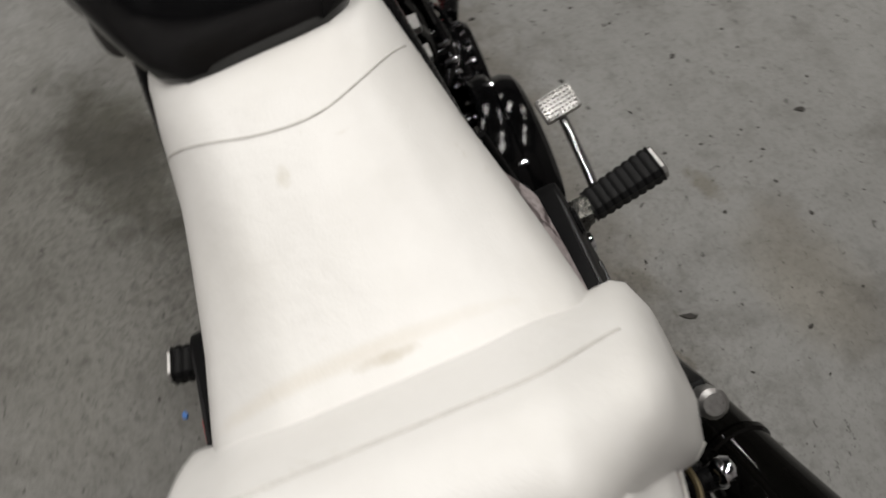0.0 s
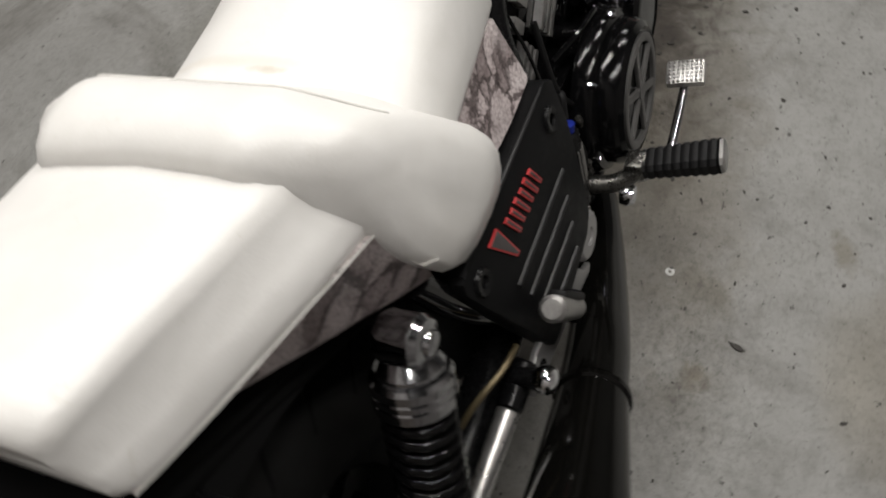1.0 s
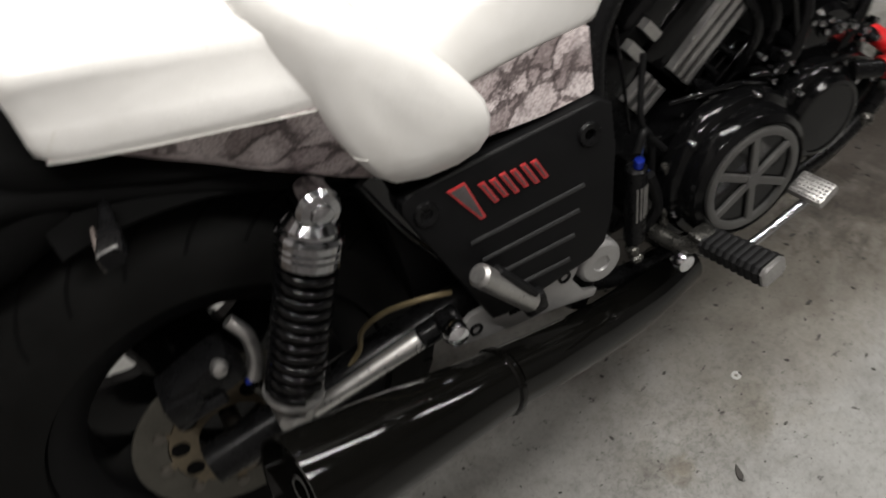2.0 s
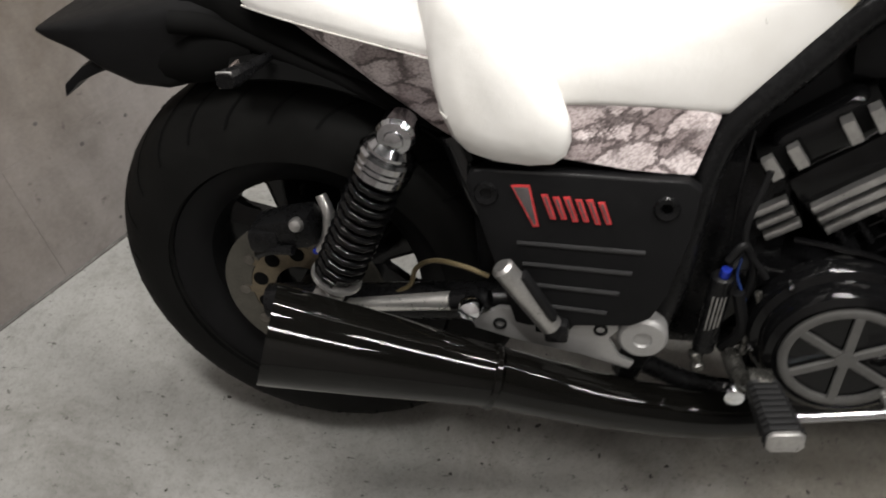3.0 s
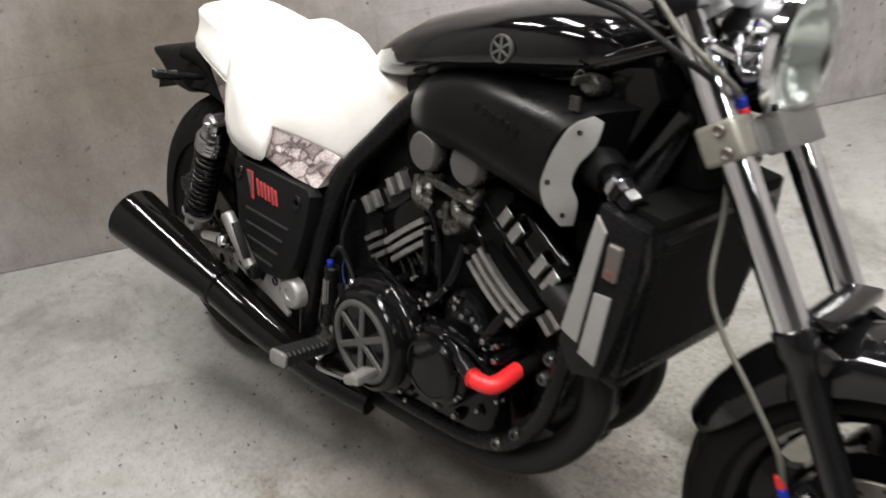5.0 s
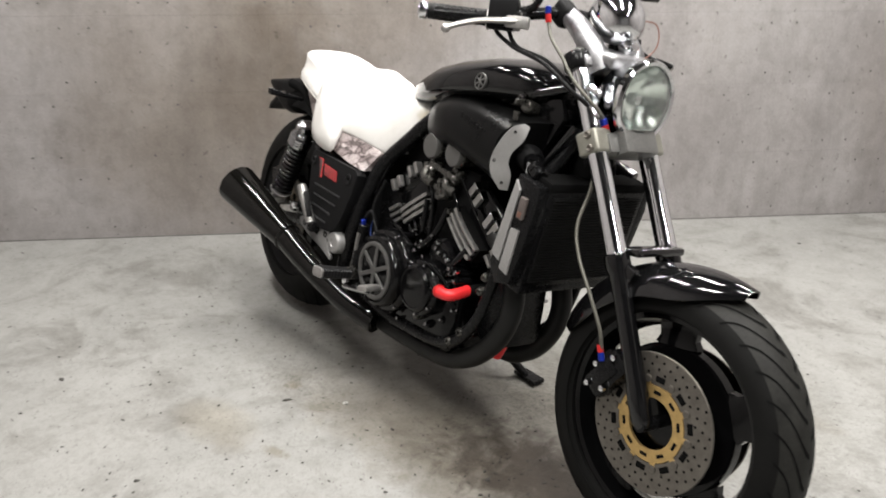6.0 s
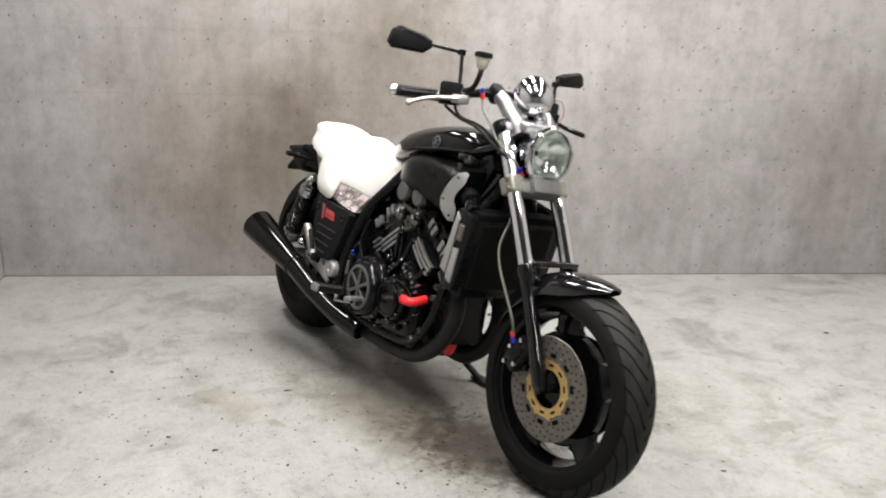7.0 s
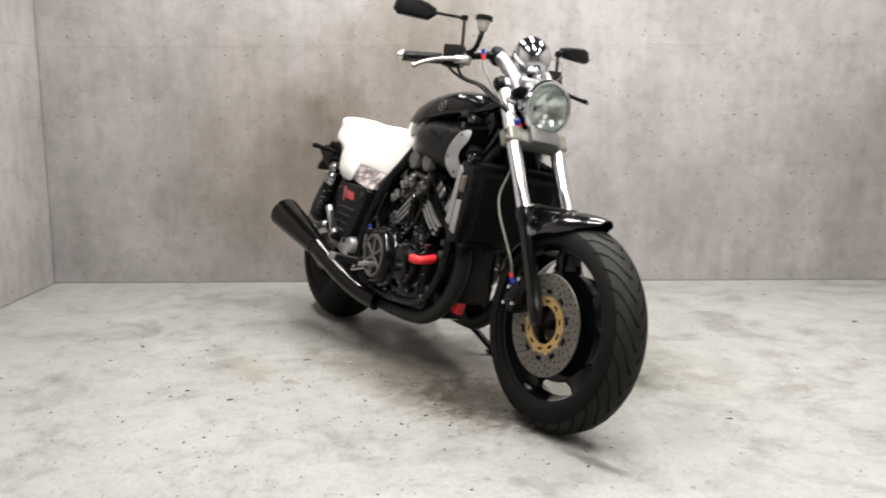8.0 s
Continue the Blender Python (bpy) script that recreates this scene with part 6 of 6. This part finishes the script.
part("banjo_bolt", lathe(B(), (0.058, -0.143, 0.423), (0, -1, 0), [(0.0045, -0.004), (0.0045, 0.004), (0.002, 0.005)], 10), BLUE, cal, "blue anodised bolt")
for s in (-1, 1):
    t, b = Vector((0.203, s * 0.172, 0.622)), Vector((0.083, s * 0.18, 0.385))
    d = (t - b).normalized()
    L = (t - b).length
    shock = part("shock_absorber", rod(B(), b + d * 0.02, t - d * 0.03, 0.0235, 16), SATIN, bike, "black coil-over shock absorber with chrome top", 40)
    bm = lathe(B(), t, (0, s, 0), [(0.008, -0.022), (0.02, -0.02), (0.024, -0.012), (0.024, 0.014), (0.02, 0.02), (0.012, 0.022), (0.011, 0.026), (0.007, 0.028)], 24)
    lathe(bm, t - d * 0.028, d, [(0.03, -0.002), (0.03, 0.006), (0.022, 0.016), (0.016, 0.022)], 28)
    lathe(bm, t - d * 0.028, -d, [(0.033, 0.0), (0.036, 0.004), (0.036, 0.012), (0.0345, 0.013), (0.036, 0.015), (0.036, 0.02), (0.0345, 0.021), (0.036, 0.023), (0.036, 0.032), (0.033, 0.034), (0.02, 0.034)], 32)
    part("shock_top", bm, PLATED, shock, "chrome top eye and adjuster collar", 30)
    _, ax, ay = axes(d)
    start, stop, turns = b + d * 0.035, t - d * 0.062, 12
    pts = [start + (stop - start) * (i / (turns * 12)) + 0.0285 * (math.cos(2 * math.pi * i / 12) * ax + math.sin(2 * math.pi * i / 12) * ay) for i in range(turns * 12 + 1)]
    part("coil_spring", tube(B(), pts, 0.0054, 8, 1), CASE, shock, "black coil spring", 60)
    bm = lathe(B(), b + d * 0.03, -d, [(0.034, 0), (0.035, 0.004), (0.03, 0.01), (0.02, 0.016)], 24)
    lathe(bm, b, (0, s, 0), [(0.01, -0.02), (0.02, -0.016), (0.02, 0.016), (0.012, 0.02), (0.008, 0.024)], 16)
    part("shock_foot", bm, ALLOY, shock)

# ---- tail ----
bm = B()
rings = []
for i in range(17):
    a = radians(98 - 58 * i / 16)
    o = []
    for k in range(9):
        bb = radians(-75 + 150 * k / 8)
        rr = 0.365 - 0.05 * (1 - math.cos(bb))
        o.append((0.02 + rr * math.cos(a), 0.115 * math.sin(bb), 0.33 + rr * math.sin(a)))
    q = [(x * 0.985, y * 0.97, z - 0.004) for x, y, z in o]
    rings.append(ring(bm, o + q[::-1]))
skin(bm, rings)
part("rear_fender", bm, HOLE, bike, "black inner rear mudguard", 60)
bm = loft(B(), [(0.3, 0.12, 0.6, 0.65), (0.2, 0.125, 0.63, 0.668), (0.1, 0.108, 0.662, 0.695), (0.0, 0.085, 0.69, 0.75), (-0.045, 0.07, 0.695, 0.778), (-0.075, 0.06, 0.69, 0.77), (-0.11, 0.055, 0.68, 0.74), (-0.16, 0.05, 0.665, 0.7)], 3, 28)
tail = part("tail_section", bm, HOLE, bike, "black tail section under the seat", 50)
bm = loft(B(), [(-0.03, 0.075, 0.66, 0.737), (-0.08, 0.074, 0.628, 0.742), (-0.14, 0.073, 0.615, 0.734), (-0.185, 0.071, 0.62, 0.727), (-0.225, 0.07, 0.642, 0.72), (-0.258, 0.068, 0.67, 0.715), (-0.295, 0.064, 0.69, 0.709), (-0.312, 0.056, 0.697, 0.705)], 5, 32)
under = loft(B(), [(0.0, 0.085, 0.645, 0.72), (-0.08, 0.088, 0.62, 0.715), (-0.15, 0.07, 0.615, 0.695), (-0.18, 0.055, 0.625, 0.68)], 2.6, 24)
part("under_tail", under, HOLE, tail, "", 50)
light = part("tail_light", bm, MATT, tail, "black tail light housing with a rounded underside", 40)
for s in (-1, 1):
    a, b = Vector((0.033, s * 0.105, 0.684)), Vector((0.027, s * 0.215, 0.704))
    d = (b - a).normalized()
    ind = part("indicator", rod(B(), a, a + (b - a) * 0.45, (0.006, 0.008), 10), SATIN, tail, "small black rear indicator", 40)
    wedge = ((0.36, 0.005, 0.005), (0.55, 0.0105, 0.008), (0.92, 0.0125, 0.0105), (1.0, 0.0105, 0.009))
    bm = B()
    skin(bm, [ring(bm, [a + (b - a) * f + Vector((w * p, 0, h * q)) for p, q in ((-1, -0.5), (-0.6, -1), (0.6, -1), (1, -0.5), (1, 0.5), (0.6, 1), (-0.6, 1), (-1, 0.5))]) for f, w, h in wedge])
    part("indicator_body", bm, SATIN, ind, "", 40)
    part("lens", block(B(), (0.004, 0.05, 0.014), Matrix.Translation(a + (b - a) * 0.72 + Vector((-0.0105, 0, 0))) @ Matrix.Rotation(s * radians(4), 4, "Z"), 0.0015), AMBER, ind, "smoked lens", 40)
    part("indicator_rim", block(B(), (0.019, 0.0016, 0.004), Matrix.Translation(a + (b - a) * 0.985 + Vector((0, 0, 0.009))), 0.0005, 1), SILVER, ind, "thin silver edge", 40)
bm = plate(B(), [(-0.19, 0.655), (-0.236, 0.642), (-0.272, 0.628), (-0.302, 0.605), (-0.296, 0.625), (-0.262, 0.65), (-0.22, 0.668)], -0.06, 0.06, 0.003)
part("plate_bracket", bm, MATT, tail)

# side stand
bm = tube(B(), [(0.68, 0.12, 0.2), (0.79, 0.2, 0.12), (0.86, 0.252, 0.055)], 0.012, 10)
stand = part("side_stand", bm, SATIN, bike, "black side stand", 50)
bm = block(B(), (0.09, 0.04, 0.012), Matrix.Translation((0.868, 0.259, 0.0525)) @ Matrix.Rotation(radians(9.5), 4, "X"), 0.004)
part("stand_foot", bm, SATIN, stand)

# cables and hoses
part("brake_hose", tube(B(), [(1.124, -0.125, 1.008), (1.15, -0.135, 0.978), (1.193, -0.137, 0.943), (1.224, -0.133, 0.909), (1.259, -0.119, 0.877), (1.278, -0.094, 0.852), (1.277, -0.073, 0.837)], 0.0038, 8), HOSE, bike, "grey braided brake hose", 60, STEER)
part("brake_hose", tube(B(), [(1.268, -0.06, 0.755), (1.275, -0.068, 0.69), (1.287, -0.1, 0.62), (1.318, -0.112, 0.563), (1.37, -0.117, 0.5), (1.41, -0.114, 0.44), (1.42, -0.108, 0.4)], 0.0038, 8), HOSE, bike, "grey braided brake hose", 60, STEER)
part("throttle_cable", tube(B(), [(1.035, -0.19, 0.99), (1.045, -0.19, 0.972), (1.075, -0.165, 0.948), (1.112, -0.148, 0.936), (1.154, -0.15, 0.927), (1.189, -0.141, 0.908), (1.224, -0.127, 0.883), (1.249, -0.103, 0.861), (1.255, -0.06, 0.83), (1.24, -0.03, 0.77)], 0.0045, 8), GRIP, bike, "black throttle cable", 60, STEER)
part("throttle_cable", tube(B(), [(1.06, -0.18, 0.99), (1.08, -0.16, 0.95), (1.14, -0.11, 0.925), (1.21, -0.06, 0.84), (1.22, -0.03, 0.72)], 0.0045, 8), GRIP, bike, "black throttle cable", 60, STEER)
for p, q, m in (((1.118, -0.128, 1.04), (1.12, -0.127, 1.025), BLUE), ((1.12, -0.127, 1.025), (1.124, -0.125, 1.008), REDANO), ((1.277, -0.074, 0.839), (1.279, -0.068, 0.827), BLUE), ((1.279, -0.068, 0.827), (1.283, -0.062, 0.812), REDANO), ((1.28, -0.05, 0.775), (1.268, -0.06, 0.755), REDANO), ((1.29, -0.042, 0.79), (1.28, -0.05, 0.775), BLUE), ((1.414, -0.108, 0.408), (1.42, -0.108, 0.393), REDANO), ((1.42, -0.108, 0.393), (1.427, -0.107, 0.378), BLUE)):
    part("hose_fitting", rod(B(), p, q, 0.0065, 10, 0.001), m, bike, "", 38, STEER)
# rear brake cylinder and lines beside the frame
bm = rod(B(), (0.565, -0.165, 0.31), (0.58, -0.165, 0.43), 0.014, 14, 0.003)
cyl = part("brake_cylinder", bm, SATIN, bike, "slim black rear brake cylinder with silver ribs", 40)
for k in range(4):
    part("rib", rod(B(), (0.571, -0.1775 - 0.0025 * (1 - abs(k - 1.5) / 1.5), 0.352 + 0.002 * k), (0.577, -0.1775 - 0.0025 * (1 - abs(k - 1.5) / 1.5), 0.405), 0.0012, 6), ALLOY, cyl, "", 38, Matrix.Translation((-0.007 + 0.0048 * k, 0, 0)))
part("banjo_bolt", rod(B(), (0.58, -0.168, 0.43), (0.582, -0.17, 0.443), 0.0065, 10, 0.001), BLUE, cyl, "blue anodised bolt")
bm = B()
tube(bm, [(0.583, -0.165, 0.45), (0.6, -0.16, 0.47), (0.615, -0.15, 0.43), (0.61, -0.15, 0.38)], 0.005, 8)
tube(bm, [(0.62, -0.14, 0.56), (0.6, -0.155, 0.48), (0.63, -0.155, 0.42)], 0.004, 8)
tube(bm, [(0.59, -0.15, 0.3), (0.61, -0.16, 0.34), (0.6, -0.16, 0.4)], 0.008, 8)
part("line", bm, GRIP, cyl)
part("wire", tube(B(), [(0.6, -0.152, 0.445), (0.597, -0.154, 0.42), (0.61, -0.156, 0.385)], 0.0017, 8), BLUEWIRE, cyl, "thin blue wire")
for p, q, r in (((0.556, -0.17, 0.31), (0.562, -0.172, 0.28), 0.0095), ((0.6, -0.165, 0.285), (0.622, -0.168, 0.275), 0.008), ((0.617, -0.164, 0.335), (0.612, -0.166, 0.3), 0.0055), ((0.622, -0.162, 0.405), (0.626, -0.164, 0.385), 0.005)):
    fitting = lathe(B(), p, Vector(q) - Vector(p), [(r * 0.7, 0), (r, 0.002), (r, 0.009), (r * 0.75, 0.011), (r * 0.75, 0.018), (r * 1.05, 0.02), (r * 1.05, 0.027), (r * 0.5, 0.03)], 8)
    part("line_fitting", fitting, CAST, cyl, "dull silver line fitting")

# ---- small litter and marks on the floor ----
rng = random.Random(4)


def flakes(name, spots, mat, label, category, kind="stuff"):
    """Thin uneven chips lying on the floor: spots of (x, y, size)."""
    bm = B()
    for x, y, size in spots:
        n = rng.randint(5, 7)
        turn, long = rng.uniform(0, 6.28), rng.uniform(1.0, 2.2)
        low, top = [], []
        for k in range(n):
            a = 2 * math.pi * k / n
            r = size * rng.uniform(0.55, 1.1)
            px, py = r * long * math.cos(a), r * math.sin(a)
            qx, qy = x + px * math.cos(turn) - py * math.sin(turn), y + px * math.sin(turn) + py * math.cos(turn)
            low.append((qx, qy, 0.0002))
            top.append((x + (qx - x) * 0.8, y + (qy - y) * 0.8, 0.001 + size * 0.25))
        a, b = ring(bm, low), ring(bm, top)
        skin(bm, [a, b])
    return tagged(part(name, bm, mat, None, "", 30), label, category, kind=kind)


DIRT = material("dark_grit", (0.035, 0.032, 0.028), 0.8, vary=0.3, scale=80)
CHIP = material("dull_zinc", (0.4, 0.4, 0.38), 0.5, 0.3)
SCRAP = material("blue_scrap", (0.05, 0.2, 0.6), 0.5)
spots = [(0.048, -0.794, 0.007), (0.649, -0.765, 0.007), (1.106, 1.845, 0.009), (1.664, 0.532, 0.005), (0.556, 1.937, 0.006), (1.293, 1.818, 0.005), (0.513, -0.319, 0.007), (1.108, -0.095, 0.007), (0.8, -0.673, 0.007)]
for _ in range(260):
    u, v = rng.uniform(0.1, WIDE - 0.1), rng.uniform(0.05, 4.2)
    p = BOOTH @ Vector((u, v, 0))
    spots.append((p.x, p.y, rng.choice((0.0012, 0.0016, 0.002, 0.0025, 0.0035))))
for _ in range(380):
    p = Vector((rng.gauss(0.75, 0.55), rng.gauss(-0.3, 0.5)))
    spots.append((p.x, p.y, rng.choice((0.001, 0.0013, 0.0018, 0.0028))))
for _ in range(130):
    p = Vector((rng.gauss(1.15, 0.2), rng.gauss(-0.02, 0.14)))
    spots.append((p.x, p.y, rng.choice((0.0012, 0.002, 0.003, 0.0045))))
for _ in range(80):
    p = Vector((rng.uniform(-0.3, 1.7), rng.gauss(-0.45, 0.35)))
    spots.append((p.x, p.y, rng.choice((0.002, 0.003, 0.004))))
flakes("paper_scrap", [(0.627, 0.458, 0.007)], SCRAP, "tiny crumpled blue scrap lying on the floor", "scrap", "")
flakes("floor_grit", spots, DIRT, "dark grit and dry flakes scattered on the floor", "grit")
washer = lathe(B(), (0.617, -0.197, 0.0003), (0, 0, 1), [(0.003, 0), (0.0075, 0), (0.0075, 0.0012), (0.003, 0.0012)], 20, loop=True)
tagged(part("washer", washer, CHIP, None, "", 30), "small dull zinc washer lying on the floor", "washer")

# ---- formwork panels and tie marks of the walls (rows of boards 0.295 m high) ----
ROW = 0.295
TIE = material("tie_mark", (0.075, 0.07, 0.066), 0.85, vary=0.2, scale=60)


def panels(wall, m, length, rows, step, start):
    """Thin boards in rows along m's x, standing 12 mm proud of the wall with fine joints, and paired tie marks beside each joint."""
    made = {}
    for r in range(rows):
        x = -step * (start + (0.36 if r % 2 else 0.0))
        while x < length:
            a, b = max(0.0, x), min(length, x + step)
            x += step
            w = round(b - a - 0.0005, 4)
            if w < 0.02:
                continue
            if w not in made:
                bm = block(B(), (w, 0.012, ROW - 0.0005), Matrix(), 0)
                ob = part("panel", bm, WALL, wall)
                made[w] = ob.data
            else:
                ob = new("panel", made[w])
                ob.parent = wall
            ob.matrix_world = m @ pose((a + b) / 2, 0, ROW * (r + 0.5) + 0.0005)
    bm = B()
    for r in range(rows + 1):
        for side, shift in ((-0.045, 0.17), (0.047, 0.0)):
            z = ROW * r + side
            if z < 0.03:
                continue
            off = (shift if r % 2 == 0 else 0.17 - shift) - 0.03
            x = off
            while x < length - 0.12:
                for dx in (0, 0.108):
                    if x + dx > 0.02:
                        lathe(bm, m @ Vector((x + dx, 0.0058, z)), m.to_3x3() @ Vector((0, 1, 0)), [(0.0044 + 0.0012 * rng.random(), 0), (0.004, 0.0006)], 8)
                x += 0.47
    tagged(part("tie_mark", bm, TIE, wall), kind="stuff")


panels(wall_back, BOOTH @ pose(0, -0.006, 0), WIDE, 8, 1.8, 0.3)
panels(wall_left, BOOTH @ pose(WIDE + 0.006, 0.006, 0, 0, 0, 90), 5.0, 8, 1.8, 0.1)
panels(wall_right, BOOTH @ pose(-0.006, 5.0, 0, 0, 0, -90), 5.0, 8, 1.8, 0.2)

# thin dark strips along the joint between floor and walls
JOINT = material("dark_joint", (0.085, 0.081, 0.076), 0.9, vary=0.5, scale=18)
for at, size in ((BOOTH @ pose(WIDE / 2, 0.004, 0.0015), (WIDE, 0.008, 0.003)), (BOOTH @ pose(WIDE - 0.004, 2.5, 0.0015), (0.008, 4.98, 0.003)), (BOOTH @ pose(0.004, 2.5, 0.0015), (0.008, 4.98, 0.003))):
    slab("trim", size, at, JOINT, "thin dark line along the wall's foot", "trim")
